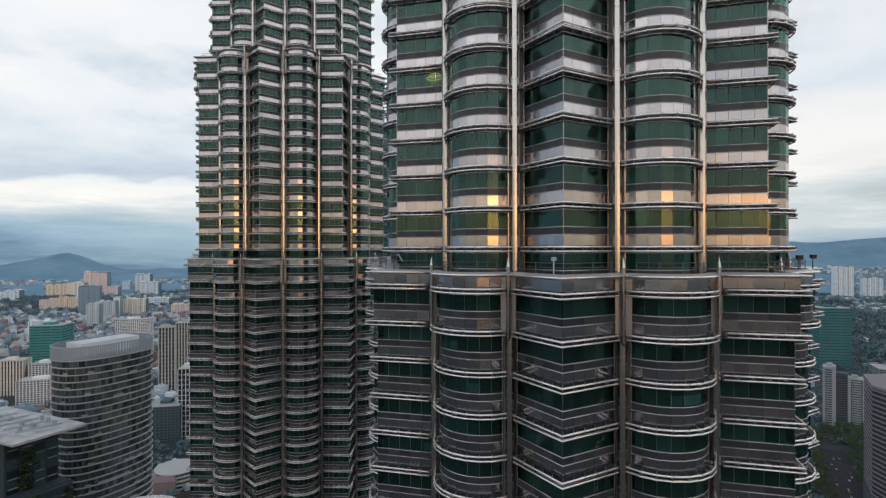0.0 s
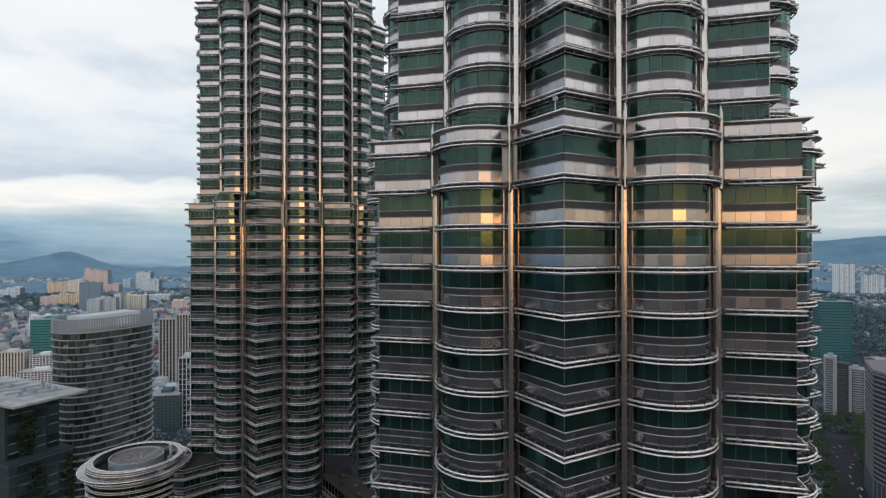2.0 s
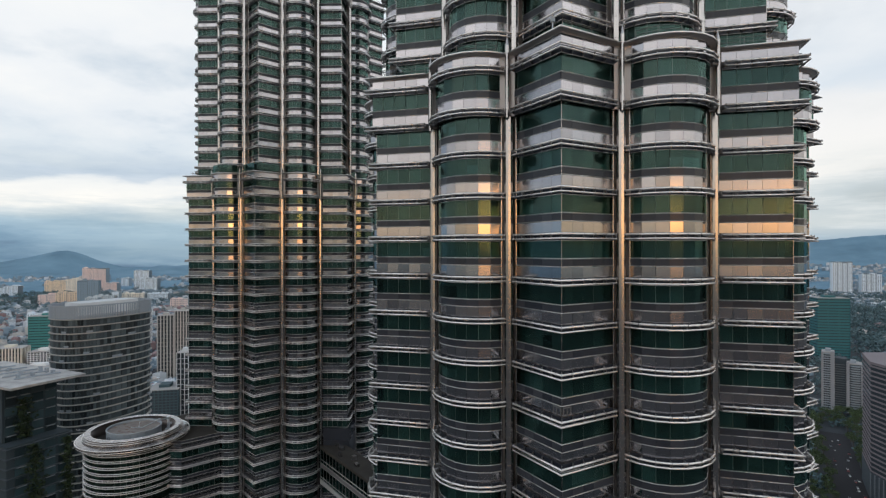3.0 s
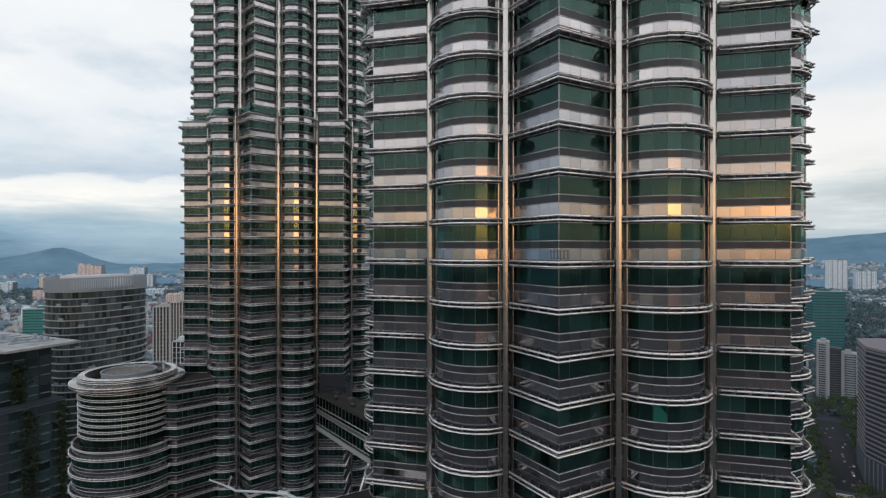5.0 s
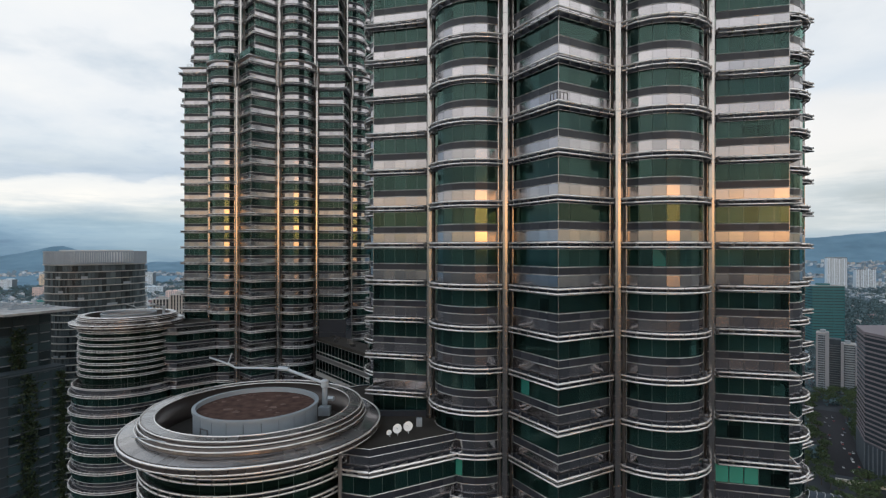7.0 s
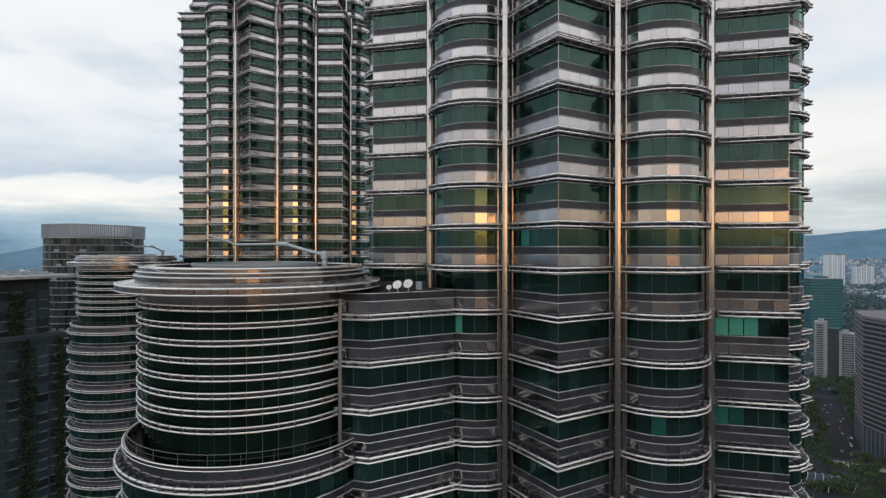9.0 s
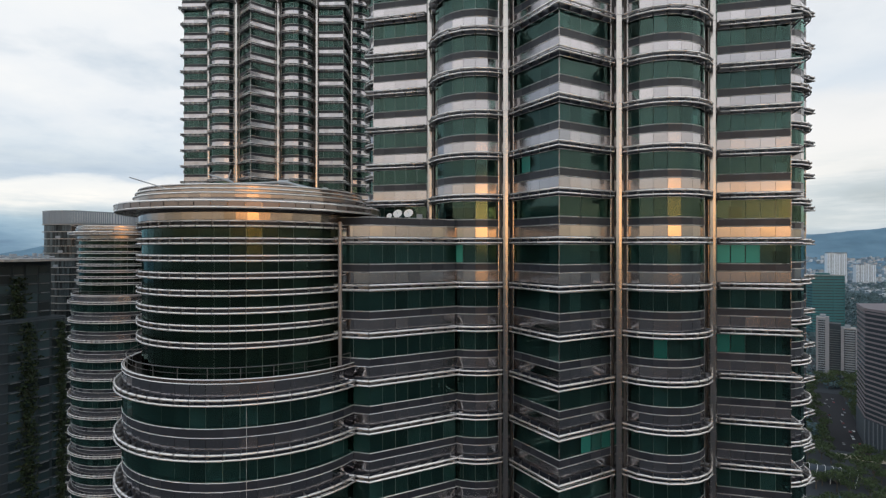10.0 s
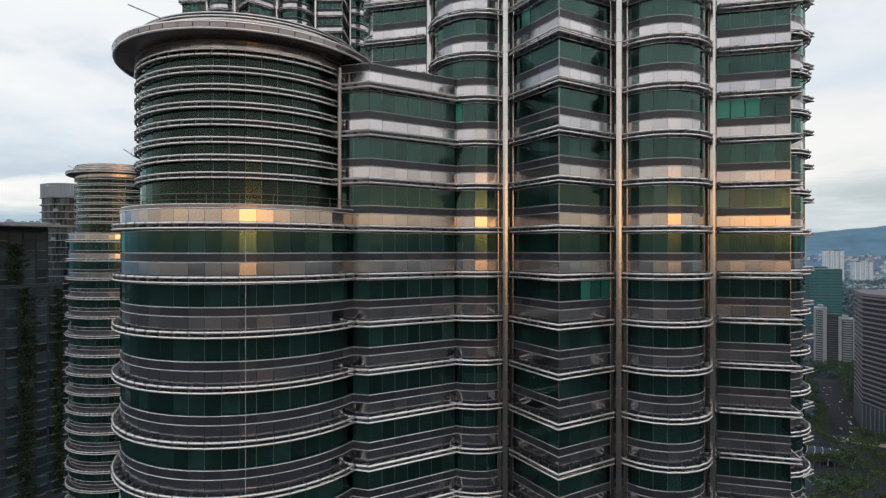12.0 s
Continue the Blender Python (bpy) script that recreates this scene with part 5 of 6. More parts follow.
BLOCKS = (
    ("apartment_block", "white stepped apartment block", -734, 1250, 71, 30, 81, "white", 12, False),
    ("condominium_tower", "beige condominium tower with upright bays", -488, 930, 25, 24, 109, "stone", 18, True),
    ("condominium_tower", "beige condominium tower with upright bays", -461, 938, 27, 24, 116, "stone", 18, True),
    ("striped_tower", "dark tower with white upright stripes", -342, 700, 14, 30, 90, "pale", 10, True),
    ("low_office", "teal-grey low office block with flat roof", -362, 690, 36, 40, 46, "petrol", 12, False),
    ("cream_flats", "cream low-rise flats with stepped roofs", -735, 900, 40, 30, 58, "cream", 15, True),
    ("cream_flats", "white low-rise flats with stepped roofs", -690, 915, 38, 34, 50, "white", 15, False),
    ("cream_flats", "white low-rise flats with stepped roofs", -640, 840, 60, 26, 40, "white", 15, False),
    ("netted_building", "building site wrapped in teal netting", -866, 1165, 62, 50, 80, "teal", 12, False),
    ("netted_tower", "tower wrapped in teal netting", 792, 1121, 59, 40, 121, "net", -10, False),
    ("depot_hall", "grey hall with a pale flat roof", 830, 1000, 70, 50, 22, "grey", -20, False),
)
for nm, lb, x, y, w, d, h, paint, turn, upright in BLOCKS:
    net = nm.startswith("netted")
    block(nm, lb, x, y, w, d, h, paint, turn, 5.6 if net else 3.3, 16.0 if net else 4.4, upright, "city buildings", 4.3 if net else 1.0, 0.09 if nm == "striped_tower" else 0.22)


def balcony_mesh():
    """A round-ended balcony: slab with a solid front."""
    m = Mesh()
    line = [(5.8 * math.sin(a) if abs(a) < 1.2 else 5.8 * math.copysign(1, a), -3.2 * math.cos(a) if abs(a) < 1.2 else 0.2) for a in (-1.3, -1.1, -0.7, -0.3, 0.3, 0.7, 1.1, 1.3)]
    m.prism(line, 0, 1.45)
    return m.data("balcony", WALLS["grey"])


def condominium():
    """Two grey wings with pale piers either side of a set-back core, balconies on the outer wing."""
    top = thing("condominium_tower", "grey condominium with pale piers and banded balconies", "building", pose(537, 735, 0, 0, 0, -36), "city buildings")

    def part(name, x0, x1, y0, y1, z0, z1, mat, label=""):
        m = Mesh()
        m.box(x0 * 0.66, x1 * 0.66, y0, y1, z0, z1)
        return put(name, m.data(name, mat), top, None, label)

    part("wing", -34, -13, 0, 22, 0, 79, WALLS["grey"])
    part("core", -13, 8, 5, 22, 0, 72, WALLS["slate"])
    part("wing", 8, 33, 0, 22, 0, 66, WALLS["slate"])
    part("roof", -34.4, -12.6, -0.4, 22.4, 79, 80.2, FAR_ROOF)
    part("roof", 7.6, 33.4, -0.4, 22.4, 66, 67.2, FAR_ROOF)
    part("lift_room", -28, -18, 6, 14, 80.2, 84, WALLS["grey"])
    part("lift_room", 14, 24, 6, 14, 67.2, 71, WALLS["grey"])
    for x0, x1, h in ((-19, -12, 81.5), (-34.6, -31, 80), (7.5, 13, 69), (31.5, 34.2, 67)):
        part("pier", x0, x1, -1.2, 3, 0, h, WALLS["brown"], "pale upright pier")
    pane = Mesh()
    pane.box(-0.9, 0.9, -0.12, 0.12, 0, 1.7)
    glass = pane.data("window", FAR_GLASS)
    sill = Mesh()
    sill.box(-6.8, 6.8, 4.2, 5.2, 0, 0.7)
    ledge = sill.data("ledge", WALLS["slab"])
    bal = balcony_mesh()
    for lv in range(20):
        z = 3.4 + 3.15 * lv
        put("balcony", bal, top, Matrix.Translation((14.7, 0.2, z)))
        put("ledge", ledge, top, Matrix.Translation((-1.65, 0, z)))
    for lv in range(24):
        for i in range(4):
            put("window", glass, top, Matrix.Translation((-19.3 + 2.05 * i, -0.05, 2.6 + 3.15 * lv)))


condominium()


def banded_tower():
    """The brown tower with close pale bands: a long flank and a splayed corner."""
    top = thing("banded_tower", "brown office tower with pale horizontal bands", "building", pose(405, 470, 0), "city buildings")
    h, n = 120.0, 23
    foot = [(-31.5, -48), (36, -48), (36, 52), (-4, 52), (-29, 10)]

    def part(name, grow, z0, z1, mat, m=None):
        mesh = Mesh()
        mesh.prism([(x + (grow if x > 0 else -grow), y + (grow if y > 0 else -grow)) for x, y in foot], z0, z1)
        return put(name, mesh.data(name, mat), top, m)

    part("glazing", -0.3, 0, h, FAR_GLASS)
    part("roof", 0.2, h, h + 2.2, WALLS["mauve"])
    part("podium", 0.3, 0, 24, WALLS["slate"])
    ring = part("band", 0.0, 0, 1.5, WALLS["mauve"], Matrix.Translation((0, 0, 24.5)))
    for i in range(1, n):
        put("band", ring.data, top, Matrix.Translation((0, 0, 24.5 + i * (h - 27) / (n - 1))))
    for i in range(12):
        put("fin", shared("podium_fin", podium_fin), top, Matrix.Translation((-31.9 + 2.4 * i / 11, -46 + 55 * i / 11, 0)))
    for i in range(4):
        unit = Mesh()
        unit.box(-3, 3, -4, 4, 0, 3.5)
        put("roof_unit", unit.data("roof_unit", WALLS["grey"]), top, Matrix.Translation((-15 + 11 * i, -20 + 14 * i, h + 2.2)))


def podium_fin():
    m = Mesh()
    m.box(-0.5, 0.5, -0.4, 0.4, 0, 23.5)
    return m.data("fin", WALLS["slab"])


banded_tower()


def oval_tower():
    """A glass tower of oval plan with thin pale floor edges and a slatted crown."""
    top = thing("oval_tower", "grey oval glass tower with pale floor edges", "building", pose(-189, 293, 0, 0, 0, 66), "city buildings")
    ax, ay, hgt, step, n = 24.3, 15.4, 187.0, 3.6, 84

    def oval(e, i):
        a = 2 * math.pi * i / n
        u, v = math.cos(a), math.sin(a)
        return ((ax + e) * math.copysign(abs(u) ** 0.78, u), (ay + e) * math.copysign(abs(v) ** 0.78, v))

    rng = random.Random(4)
    glaz, deck, room = (Mesh() for _ in range(3))
    levels = int(hgt / step)
    for lv in range(levels):
        z = hgt - (lv + 1) * step
        for i in range(n):
            back = 0.0 if (i // 5 + lv // 9) % 3 or rng.random() < 0.3 else -0.6
            glaz.slab(oval(back, i), oval(back, i + 1), z + 0.5, z + step, 0.2, 0.12)
    put("window_panes", glaz.data("window_panes", OVAL_GLASS), top, label="grey glass panes and balconies")["kind"] = "stuff"
    core = Mesh()
    core.prism([oval(-0.9, i) for i in range(n)], 0, hgt)
    put("inner_wall", core.data("inner_wall", WALLS["dark"]), top)
    for lv in range(0, levels, 1):
        for i in range(n):
            if rng.random() < 0.045:
                rail = Mesh()
                rail.slab(oval(0.75, i), oval(0.75, i + 2), 0.4, 1.6, 0.12, 0.05)
                put("balcony_rail", rail.data("balcony_rail", WALLS["grey"]), top, Matrix.Translation((0, 0, hgt - (lv + 1) * step)))
    edge = Mesh()
    edge.prism([oval(0.8, i) for i in range(n)], 0, 0.34)
    me = edge.data("floor_edge", WALLS["stone"])
    for lv in range(levels + 1):
        put("floor_edge", me, top, Matrix.Translation((0, 0, hgt - lv * step)))
    for i in range(n):
        p, q = Vector(oval(0.5, i)), Vector(oval(0.5, i + 1))
        for f in (0.25, 0.75):
            at = p.lerp(q, f)
            put("crown_slat", shared("crown_slat", crown_slat), top, Matrix.Translation((at.x, at.y, hgt)) @ Matrix.Rotation(math.atan2((q - p).y, (q - p).x) - math.pi / 2, 4, "Z"))
    ringm = Mesh()
    outer, inner = [oval(0.7, i) for i in range(n)], [oval(0.1, i) for i in range(n)]
    ringm.sweep([[(*o, hgt + 6.6), (*o, hgt + 7.2), (*q, hgt + 7.2), (*q, hgt + 6.6)] for o, q in zip(outer, inner)], True)
    put("crown_ring", ringm.data("crown_ring", WALLS["grey"]), top)
    deck.prism([oval(-0.5, i) for i in range(n)], hgt + 1.0, hgt + 1.4)
    deck_ob = put("roof", deck.data("roof", FAR_ROOF), top)
    room.box(-16, 16, -6.5, 6.5, hgt + 1.4, hgt + 7.8)
    put("plant_room", room.data("plant_room", WALLS["pale"]), deck_ob)


def crown_slat():
    m = Mesh()
    m.box(-0.12, 0.12, -0.26, 0.26, 0.5, 6.6)
    return m.data("crown_slat", WALLS["grey"])


OVAL_GLASS = material("grey_tower_glass", (0.030, 0.040, 0.047), 0.35, 0.0, 0.4, 0.1, second=(0.070, 0.092, 0.105), spec=0.2)
oval_tower()


STAINED = material("stained_pale_roof", (0.13, 0.13, 0.135), 0.75, 0, 0.3, 0.05, grain=1.0, grain_scale=0.22, second=(0.50, 0.50, 0.50), piece=False)


def leaf_clump(m, c, r, rng, count, size):
    """Small tilted leaf tufts through a lumpy crown."""
    for _ in range(count):
        u, v, w = rng.gauss(0, 1), rng.gauss(0, 1), rng.gauss(0, 1)
        ln = math.sqrt(u * u + v * v + w * w) or 1
        k = r * rng.uniform(0.55, 1.0) / ln
        p = Vector((c[0] + u * k, c[1] + v * k, c[2] + w * k * 0.7))
        a = Vector((rng.gauss(0, 1), rng.gauss(0, 1), rng.gauss(0, 0.6))).normalized() * size * rng.uniform(0.6, 1.3)
        b = a.cross(Vector((rng.gauss(0, 1), rng.gauss(0, 1), rng.gauss(0, 1)))).normalized() * size * rng.uniform(0.4, 0.9)
        s = len(m.v)
        m.v += [tuple(p - a), tuple(p - b), tuple(p + a), tuple(p + b)]
        m.f.append((s, s + 1, s + 2, s + 3))


STREAK_LEAF = material("olive_climber_leaf", (0.008, 0.020, 0.009), 0.75, 0, 0.5, 0.05, second=(0.016, 0.034, 0.011), grain=0.2)


def dark_block():
    """The dark block under a thin projecting roof slab."""
    ax, ay = -151.5, 223.0
    turn = math.degrees(math.atan2(0.41, -0.91))
    top = thing("dark_block", "dark glass block under a thin pale projecting roof", "building", pose(ax, ay, 0, 0, 0, turn), "city buildings")
    L, W, z = 60.0, 27.0, 171.0
    roof, body, low = Mesh(), Mesh(), Mesh()
    roof.hexa([(0, 0, z - 1.0), (L, 0, z - 1.0), (L, W, z - 1.0), (0, W, z - 1.0)], [(-0.3, -0.3, z), (L, -0.3, z), (L, W + 0.3, z), (-0.3, W + 0.3, z)])
    roof_ob = put("roof", roof.data("roof", STAINED), top)
    body.box(14, L - 1, 3, W - 4, 0, z - 1.0)
    put("wall", body.data("wall", WALLS["dark"]), top)
    low.box(7, L, 1.5, W - 2, 0, z - 24)
    put("lower_wall", low.data("lower_wall", WALLS["dark"]), top)
    edge = Mesh()
    edge.box(6.4, L, 0.9, W - 1.4, 0, 0.35)
    me = edge.data("floor_edge", WALLS["slate"])
    for i in range(38):
        put("floor_edge", me, top, Matrix.Translation((0, 0, z - 25 - 3.8 * i)))
    rng = random.Random(6)
    pane = shared("dark_pane", dark_pane)
    for lv in range(22):
        for i in range(4):
            put("window_pane", pane, top, Matrix.Translation((6.95, 4.5 + 5.2 * i, z - 27.0 - 3.8 * lv)) @ Matrix.Rotation(radians(90), 4, "Z"))
    ledge = shared("dark_ledge", dark_ledge)
    rows = random.Random(61)
    # Added leaf tufts stand for the green tree reflections on the dark facade.
    for y0, wide, high, x0 in ((15.4, 3.0, z - 25, 6.3), (3.2, 1.6, z - 26, 6.3), (15.6, 2.6, z - 8, 13.3)):
        strip = Mesh()
        for _ in range(900 if x0 < 10 else 220):
            c = (x0 + rows.uniform(-0.5, 0.3), y0 + rows.gauss(0, wide * 0.6), rows.uniform(z - 110 if x0 < 10 else z - 24, high))
            leaf_clump(strip, c, 0.7, rows, 3, 0.6)
        put("green_wall", strip.data("green_wall", STREAK_LEAF), top, label="olive leaf tufts standing for green reflections on the facade")["kind"] = "stuff"
    side = Matrix.Rotation(radians(90), 4, "Z")
    for lv in range(6):
        for i in range(4):
            put("window_pane", pane, top, Matrix.Translation((13.92, 5.6 + 4.8 * i, z - 4.6 - 3.8 * lv)) @ side)
            if rng.random() < 0.7:
                put("ledge", ledge, top, Matrix.Translation((13.6, 5.6 + 4.8 * i, z - 6.6 - 3.8 * lv)) @ side)
    for lv in range(22):
        for i in (0, 1, 3):
            if rng.random() < 0.8:
                put("ledge", ledge, top, Matrix.Translation((6.6, 4.5 + 5.2 * i, z - 29.0 - 3.8 * lv)) @ side)
    for i in range(14):
        u = Mesh()
        u.box(-0.8, 0.8, -0.5, 0.5, 0, rng.uniform(0.8, 2.2))
        put("roof_unit", u.data("roof_unit", WALLS["grey"]), roof_ob, Matrix.Translation((rng.uniform(10, 50), rng.uniform(5, 22), z)))
    for i in range(5):
        d = Mesh()
        d.tube([(8 + 8 * i, 5, z + 0.7), (12 + 8 * i, 20, z + 0.7)], 0.3, 6)
        put("duct", d.data("duct", WALLS["grey"]), roof_ob)


def dark_ledge():
    m = Mesh()
    m.box(-1.7, 1.7, -0.4, 0.4, -0.12, 0.12)
    return m.data("ledge", WALLS["slab"])


def dark_pane():
    m = Mesh()
    m.box(-2.1, 2.1, -0.1, 0.1, -1.5, 1.5)
    return m.data("window_pane", DARK_PANE)


DARK_PANE = material("dark_green_pane", (0.018, 0.036, 0.044), 0.3, 0.0, 0.7, 0.05, spec=0.3)
dark_block()


def hotel_tower():
    """A tall dark teal glass tower with an open steel crown, behind the twin towers."""
    top = thing("glass_tower", "tall dark teal glass tower with open steel crown", "building", pose(-53.5, 366, 0, 0, 0, 4), "city buildings")
    h, w, d = 326.0, 13.0, 16.0
    body = Mesh()
    body.box(-w, w, -d, d, 0, h)
    put("glazing", body.data("glazing", TEAL_GLASS), top, label="dark teal glass")
    rim = Mesh()
    rim.box(-w - 0.15, w + 0.15, -d - 0.15, d + 0.15, 0, 0.45)
    me = rim.data("floor_edge", WALLS["bluegrey"])
    for lv in range(34):
        put("floor_edge", me, top, Matrix.Translation((0, 0, h - 0.4 - 3.9 * lv)))
    fin = Mesh()
    fin.box(-0.12, 0.12, -0.2, 0.2, 180, h)
    me = fin.data("mullion", WALLS["slate"])
    for i in range(9):
        put("mullion", me, top, Matrix.Translation((-w + 2 * w * i / 8, -d - 0.1, 0)))
    post = Mesh()
    post.box(-0.32, 0.32, -0.32, 0.32, h, h + 19)
    me = post.data("crown_post", WALLS["slate"])
    for i in range(8):
        for y in (-d + 0.4, d - 0.4):
            put("crown_post", me, top, Matrix.Translation((-w + 0.4 + (2 * w - 0.8) * i / 7, y, 0)))
    for z in (h + 6.2, h + 12.4, h + 18.5):
        beam = Mesh()
        for y in (-d + 0.4, d - 0.4):
            beam.box(-w, w, y - 0.3, y + 0.3, z, z + 0.6)
        put("crown_beam", beam.data("crown_beam", WALLS["slate"]), top)
    core = Mesh()
    core.box(2.0, 8.0, -4, 8, h, h + 15)
    put("lift_room", core.data("lift_room", WALLS["white"]), top, label="pale lift room inside the crown")


TEAL_GLASS = material("dark_teal_glass", (0.012, 0.055, 0.068), 0.3, 0.0, 0.2, 0.05, grain=0.6, grain_scale=0.2, spec=0.3)
hotel_tower()


def curved_flats():
    top = thing("terraced_hotel", "cream low building with curved terraces", "building", pose(-277, 545, 0), "city buildings")
    for i in range(6):
        m, gl = Mesh(), Mesh()
        r = 24 - i * 0.8
        m.lathe([(0, i * 3.6 + 3.0), (r + 1, i * 3.6 + 3.0), (r + 1, i * 3.6 + 4.1), (0, i * 3.6 + 4.1)], 32)
        gl.lathe([(r - 1, i * 3.6), (r - 1, i * 3.6 + 3.1)], 32)
        put("terrace", m.data("terrace", WALLS["stone"]), top)
        put("glazing", gl.data("glazing", FAR_GLASS), top)


curved_flats()


# the wide low city as one sheet of houses, and its trees
def low_city():
    rng = random.Random(17)
    # House colours lean blue-grey, with distance haze painted into walls and roofs.
    kinds = {"red_tile_roof": ((0.23, 0.16, 0.17), Mesh()), "white_house_wall": ((0.48, 0.53, 0.58), Mesh()), "grey_house_wall": ((0.19, 0.26, 0.32), Mesh()), "cream_house_wall": ((0.38, 0.38, 0.38), Mesh())}
    keys = list(kinds)
    for _ in range(16000):
        ang = rng.uniform(-70, 70)
        if rng.random() < 0.75:
            ang = rng.choice((rng.uniform(-46, -22), rng.uniform(28, 46)))
        r = 520 + 3700 * rng.random() ** 0.8
        x, y = r * math.sin(radians(ang)), r * math.cos(radians(ang))
        z0 = hill_height((ang + 180) % 360 - 180, r) - 1 if r > 3250 else 0.0
        if x > 0 and (r < 1000 or (r < 2350 and rng.random() < 0.93)):
            continue
        if noise.noise((x / 260, y / 260, 5.0)) < (-0.15 if x > 0 else 0.05 if r > 2700 else -0.45):
            continue
        if any(abs(x - b[2]) < b[4] * 0.75 + 12 and abs(y - b[3]) < b[5] * 0.75 + 12 for b in BLOCKS + FAR_BLOCKS):
            continue
        w, d, h = rng.uniform(8, 24), rng.uniform(7, 15), rng.choice((5, 6, 7, 8, 9, 12, 16)) * rng.uniform(0.8, 1.2)
        key = rng.choice(keys + ["grey_house_wall"] + (["white_house_wall"] if h > 10 else []))
        # Far red roofs become blue-grey houses, imitating the haze by colour.
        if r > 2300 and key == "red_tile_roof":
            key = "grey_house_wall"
        m = kinds[key][1]
        t = radians(rng.choice((12, 12, 15, 40, -20)) + rng.uniform(-4, 4))
        c, s_ = math.cos(t), math.sin(t)
        def pt(a, b, z):
            return (x + a * c - b * s_, y + a * s_ + b * c, z)
        q = [(-w / 2, -d / 2), (w / 2, -d / 2), (w / 2, d / 2), (-w / 2, d / 2)]
        h += z0
        m.hexa([pt(*p, z0 - 2) for p in q], [pt(*p, h) for p in q])
        if key == "red_tile_roof":
            m.hexa([pt(p[0] * 1.08, p[1] * 1.08, h) for p in q], [pt(p[0] * 0.7, p[1] * 0.04, h + d * 0.28) for p in q])
        else:
            m.hexa([pt(p[0] * 0.3 + w * 0.1, p[1] * 0.4, h) for p in q], [pt(p[0] * 0.3 + w * 0.1, p[1] * 0.4, h + 2.5) for p in q])
    for key, (col, m) in kinds.items():
        mat = material(key, col, 0.85, 0, 0.35, 0.05, grain=0.3, grain_scale=0.1)
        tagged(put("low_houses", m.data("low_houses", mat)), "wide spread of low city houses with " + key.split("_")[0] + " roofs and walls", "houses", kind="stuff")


low_city()


def tree(seed, height):
    rng = random.Random(seed)
    top = thing("tree", "broad dark green park tree", "tree", pose(0, 0, 0), "park trees")
    trunk, crown = Mesh(), Mesh()

    def limb(a, b, r0, r1):
        a, b = Vector(a), Vector(b)
        d = (b - a).normalized()
        s = d.cross(Vector((0.3, 0.9, 0.1))).normalized()
        u = d.cross(s)
        trunk.sweep([[p + (s * math.cos(t) + u * math.sin(t)) * r for t in (2 * math.pi * i / 7 for i in range(7))] for p, r in ((a, r0), ((a + b) / 2 + s * 0.2, (r0 + r1) / 2), (b, r1))])

    limb((0, 0, 0), (0.3, 0.1, height * 0.45), 0.45, 0.28)
    for i in range(6):
        a = i * 1.05 + rng.uniform(-0.3, 0.3)
        e = (math.cos(a) * height * 0.3, math.sin(a) * height * 0.3, height * rng.uniform(0.62, 0.85))
        limb((0.3, 0.1, height * rng.uniform(0.3, 0.45)), e, 0.2, 0.06)
        leaf_clump(crown, e, height * rng.uniform(0.18, 0.27), rng, 70, 0.55)
    leaf_clump(crown, (0, 0, height * 0.82), height * 0.3, rng, 120, 0.6)
    put("trunk", trunk.data("trunk", BARK), top)
    put("crown", crown.data("crown", LEAF), top)
    return top


def park():
    rng = random.Random(31)
    kinds = [tree(50 + i, 11 + 1.5 * i) for i in range(3)]
    spots = []
    while len(spots) < 250:
        x, y = rng.uniform(190, 600), rng.uniform(230, 720)
        ang = math.degrees(math.atan2(x, y))
        if not 33 < ang < 41.5 or (366 < x and y < 530 and x - 366 > (y - 480) * 0.6) or any((x - a) ** 2 + (y - b) ** 2 < 60 for a, b in spots) or (abs(x - 268) < 16 and abs(y - 374) < 10):
            continue
        if abs((x - 351) * 0.856 - (y - 462) * 0.517) < 14 and 448 < y < 665:
            continue
        spots.append((x, y))
    for i, (x, y) in enumerate(spots):
        m = pose(x, y, 0, 0, 0, rng.uniform(0, 360)) @ Matrix.Scale(rng.uniform(0.75, 1.15), 4)
        if i < 3:
            kinds[i].matrix_basis = m
        else:
            ob = copy_thing(kinds[i % 3], m)
            ob.matrix_basis = m


park()


def woods():
    """The far woods and street trees between the houses."""
    rng = random.Random(77)
    m = Mesh()
    made = 0
    while made < 6500:
        ang = rng.choice((rng.uniform(-46, -20), rng.uniform(30, 46)))
        r = 420 + 3000 * rng.random() ** 0.8
        x, y = r * math.sin(radians(ang)), r * math.cos(radians(ang))
        if x > 0 and (r < 600 or (abs((x - 349) * 0.856 - (y - 460) * 0.517) < 18 and y < 665)):
            continue
        if x < 0 and r < 520 and x < -140:
            continue
        if noise.noise((x / 260, y / 260, 5.0)) > 0.05 and rng.random() < (0.8 if x < 0 else 0.3):
            continue
        if x < 0 and 850 < r < 2500 and rng.random() < 0.72:
            continue
        big = rng.uniform(4, 9) * (1.0 if r < 1500 else 1.5)
        leaf_clump(m, (x, y, big * 0.8), big, rng, 26, big * 0.28)
        made += 1
    tagged(put("far_woods", m.data("far_woods", HAZED_LEAF)), "woods and street trees between houses, blued by painted haze", "trees", kind="stuff")


woods()


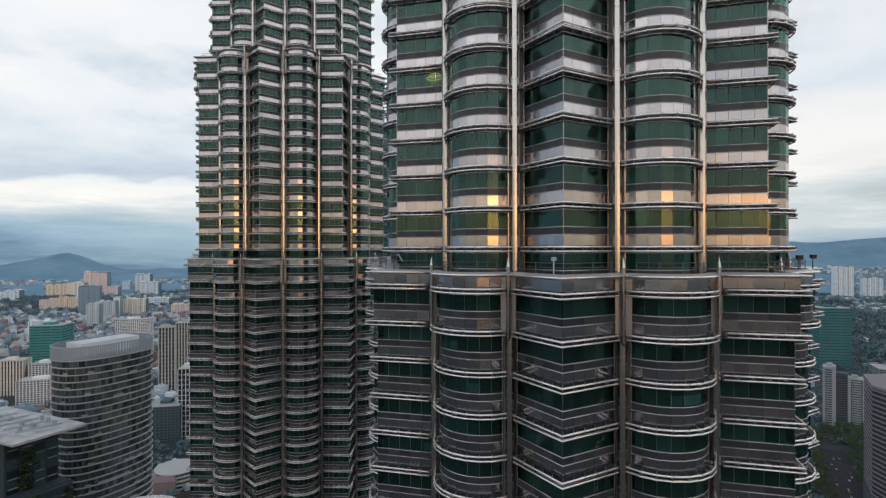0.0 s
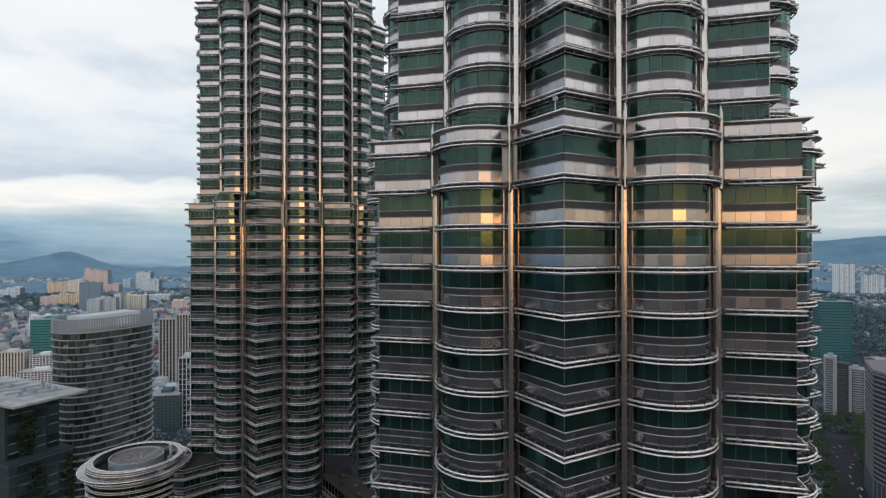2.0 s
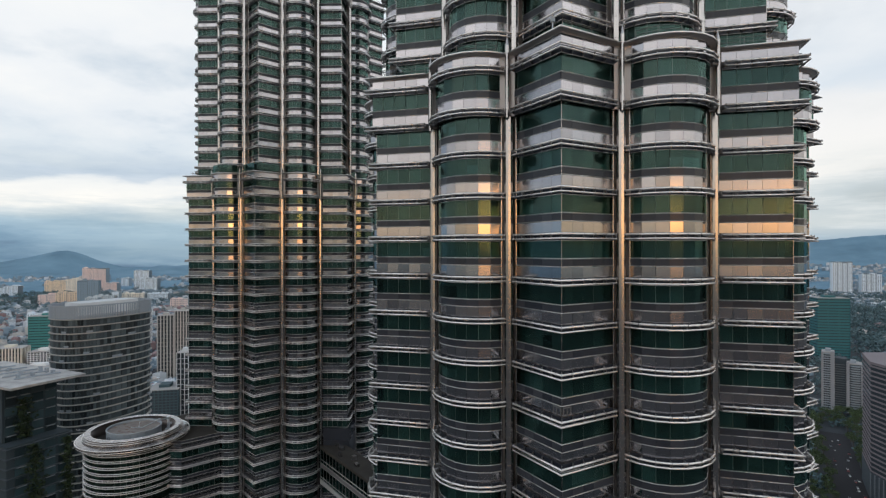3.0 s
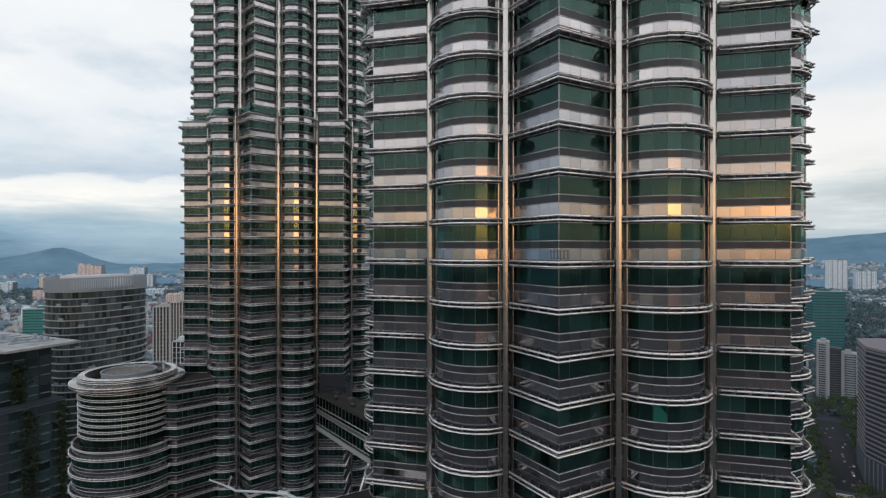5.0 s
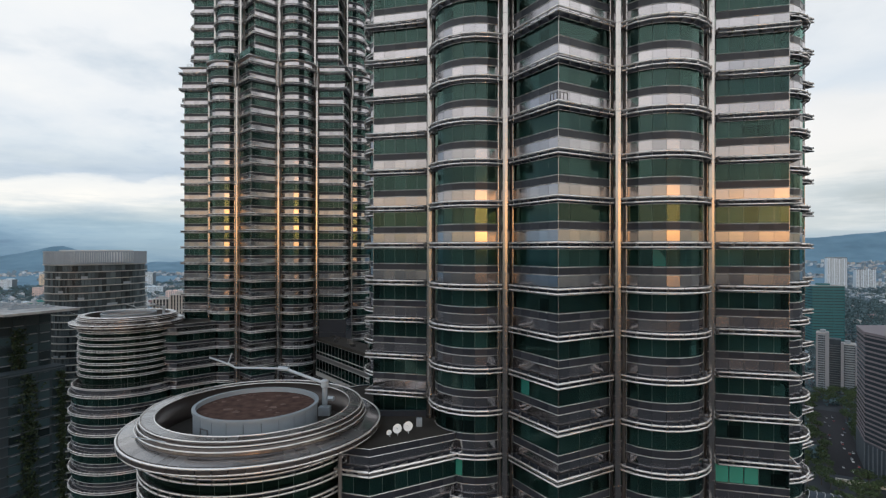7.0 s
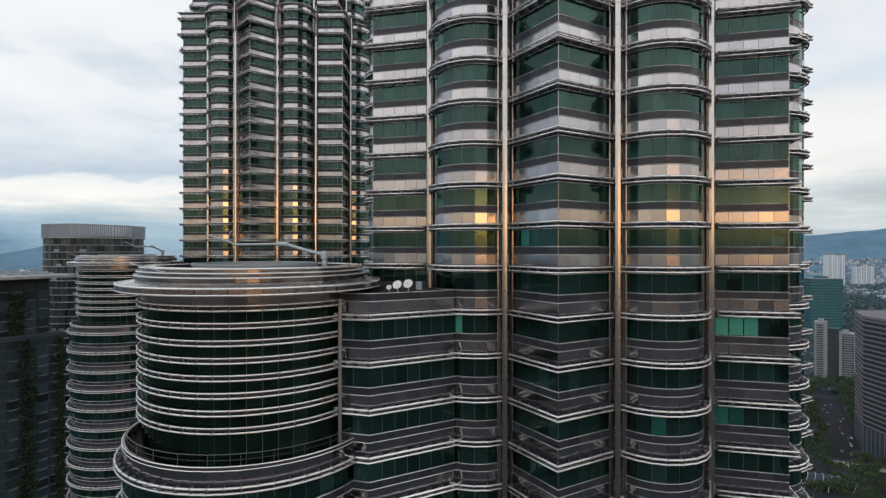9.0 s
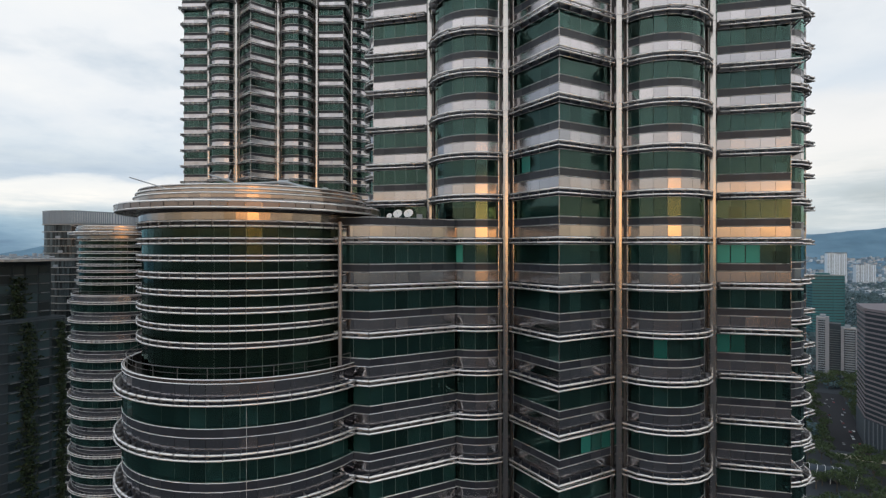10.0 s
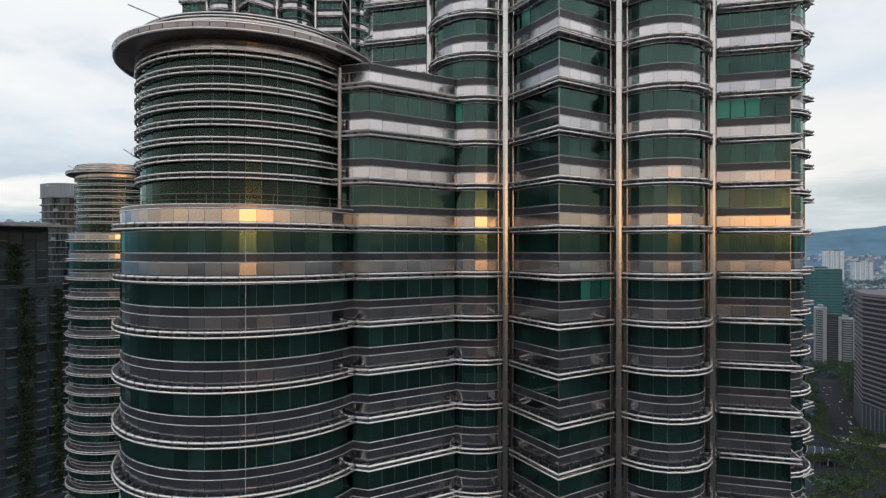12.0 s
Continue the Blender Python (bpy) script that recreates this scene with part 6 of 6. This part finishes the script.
def pool_and_road():
    p = Mesh()
    p.hexa([(252, 366, 0.004), (280, 370, 0.004), (284, 380, 0.004), (256, 378, 0.004)], [(252, 366, 0.3), (280, 370, 0.3), (284, 380, 0.3), (256, 378, 0.3)])
    tagged(put("pool", p.data("pool", WATER)), "small blue pool in the park", "pool", kind="structure")
    road = Mesh()
    foot = [(338, 470), (363, 455), (478, 645), (453, 660)]
    road.hexa([(*p, 0.004) for p in foot], [(*p, 0.12) for p in foot])
    tagged(put("road", road.data("road", ASPHALT)), "wide grey asphalt street beside the park", "road", kind="structure")


pool_and_road()

CAR_PAINTS = [material(n + "_car_paint", c, 0.3, 0.2, 0.05, 0.04) for n, c in (("white", (0.7, 0.7, 0.7)), ("silver", (0.4, 0.42, 0.44)), ("red", (0.3, 0.04, 0.04)))]
TYRE = material("black_rubber", (0.02, 0.02, 0.02), 0.8)


def car(paint):
    name = paint.name.split("_")[0]
    top = thing("car", name + " saloon car on the park street", "car", pose(0, 0, 0), "street cars")
    body, cabin = Mesh(), Mesh()
    body.hexa([(-2.2, -0.85, 0.3), (2.2, -0.85, 0.3), (2.2, 0.85, 0.3), (-2.2, 0.85, 0.3)], [(-2.1, -0.8, 0.9), (2.0, -0.8, 0.85), (2.0, 0.8, 0.85), (-2.1, 0.8, 0.9)])
    cabin.hexa([(-1.5, -0.75, 0.88), (1.0, -0.75, 0.88), (1.0, 0.75, 0.88), (-1.5, 0.75, 0.88)], [(-1.1, -0.62, 1.45), (0.4, -0.62, 1.45), (0.4, 0.62, 1.45), (-1.1, 0.62, 1.45)])
    put("body", body.data("body", paint), top)
    put("cabin", cabin.data("cabin", FAR_GLASS), top)
    for sx in (-1.35, 1.35):
        for sy in (-0.8, 0.8):
            w = Mesh()
            w.sweep([[(sx + 0.32 * math.cos(t), sy + e, 0.32 + 0.32 * math.sin(t)) for t in (2 * math.pi * i / 12 for i in range(12))] for e in (-0.1, 0.1)])
            wheel = put("wheel", w.data("wheel", TYRE), top)
            hub = Mesh()
            hub.sweep([[(sx + 0.18 * math.cos(t), sy + e, 0.32 + 0.18 * math.sin(t)) for t in (2 * math.pi * i / 10 for i in range(10))] for e in (-0.12, 0.12)])
            put("rim", hub.data("rim", CRANE), wheel)
    return top


def traffic():
    rng = random.Random(9)
    cars = [car(p) for p in CAR_PAINTS]
    along, side = Vector((0.517, 0.856)), Vector((0.856, -0.517))
    for i in range(20):
        lane = rng.choice((-9, -6, -3, 3, 6, 9))
        p = Vector((349, 460)) + along * (16 + 9.5 * i + rng.uniform(-3, 3)) + side * lane
        m = pose(p.x, p.y, 0.12, 0, 0, 58.9 + (180 if lane > 0 else 0))
        if i < 3:
            cars[i].matrix_basis = m
        else:
            copy_thing(cars[i % 3], m)


traffic()


def lobby_cladding():
    """Plain grey cladding on the star point where the bridge enters the further tower."""
    top = thing("lobby_cladding", "plain dark grey cladding where the bridge enters", "cladding", pose(T2.x, T2.y, 0, 0, 0, TURN2))
    line = segment(2, 1.0, 0.8, False)
    for p, q in zip(line, line[1:]):
        for j in range(5):
            m = Mesh()
            m.slab(p, q, 162.6 + 3.0 * j, 165.56 + 3.0 * j, 0.7, 0.02)
            put("panel", m.data("panel", DARK_STRIP), top)


lobby_cladding()


def park_canopy():
    """A glass canopy on white curved ribs among the park trees."""
    top = thing("park_canopy", "blue glass canopy on white curved ribs in the park", "canopy", pose(292, 408, 0, 0, 0, -28))
    for i in range(7):
        rib = Mesh()
        rib.tube([(-15 + 5 * i + 3 * math.sin(a), 9 * math.cos(a), 3 + 7 * math.sin(a)) for a in (math.pi * j / 10 for j in range(11))], 0.14, 6)
        put("rib", rib.data("rib", WHITE), top)
    skin = Mesh()
    skin.sweep([[(x + 3 * math.sin(a), 8.6 * math.cos(a), 3 + 6.6 * math.sin(a)) for a in (math.pi * j / 10 for j in range(11))] + [(x + 3 * math.sin(a), 8.4 * math.cos(a), 3 + 6.4 * math.sin(a)) for a in (math.pi * j / 10 for j in range(10, -1, -1))] for x in (-15, 15)])
    put("glazing", skin.data("glazing", WALLS["slate"]), top)
    for sx in (-15, 0, 15):
        for sy in (-9, 9):
            post = Mesh()
            post.lathe([(0.3, 0), (0.3, 3.2)], 8, (sx, sy))
            put("post", post.data("post", WHITE), top)


park_canopy()


def park_wall():
    """The pale low wall at the corner of street and park."""
    m = Mesh()
    m.slab((330, 452), (372, 430), 0, 3.2, 2.0, 0.0)
    tagged(put("park_wall", m.data("park_wall", WALLS["cream"])), "pale low wall between street and park trees", "wall")


park_wall()
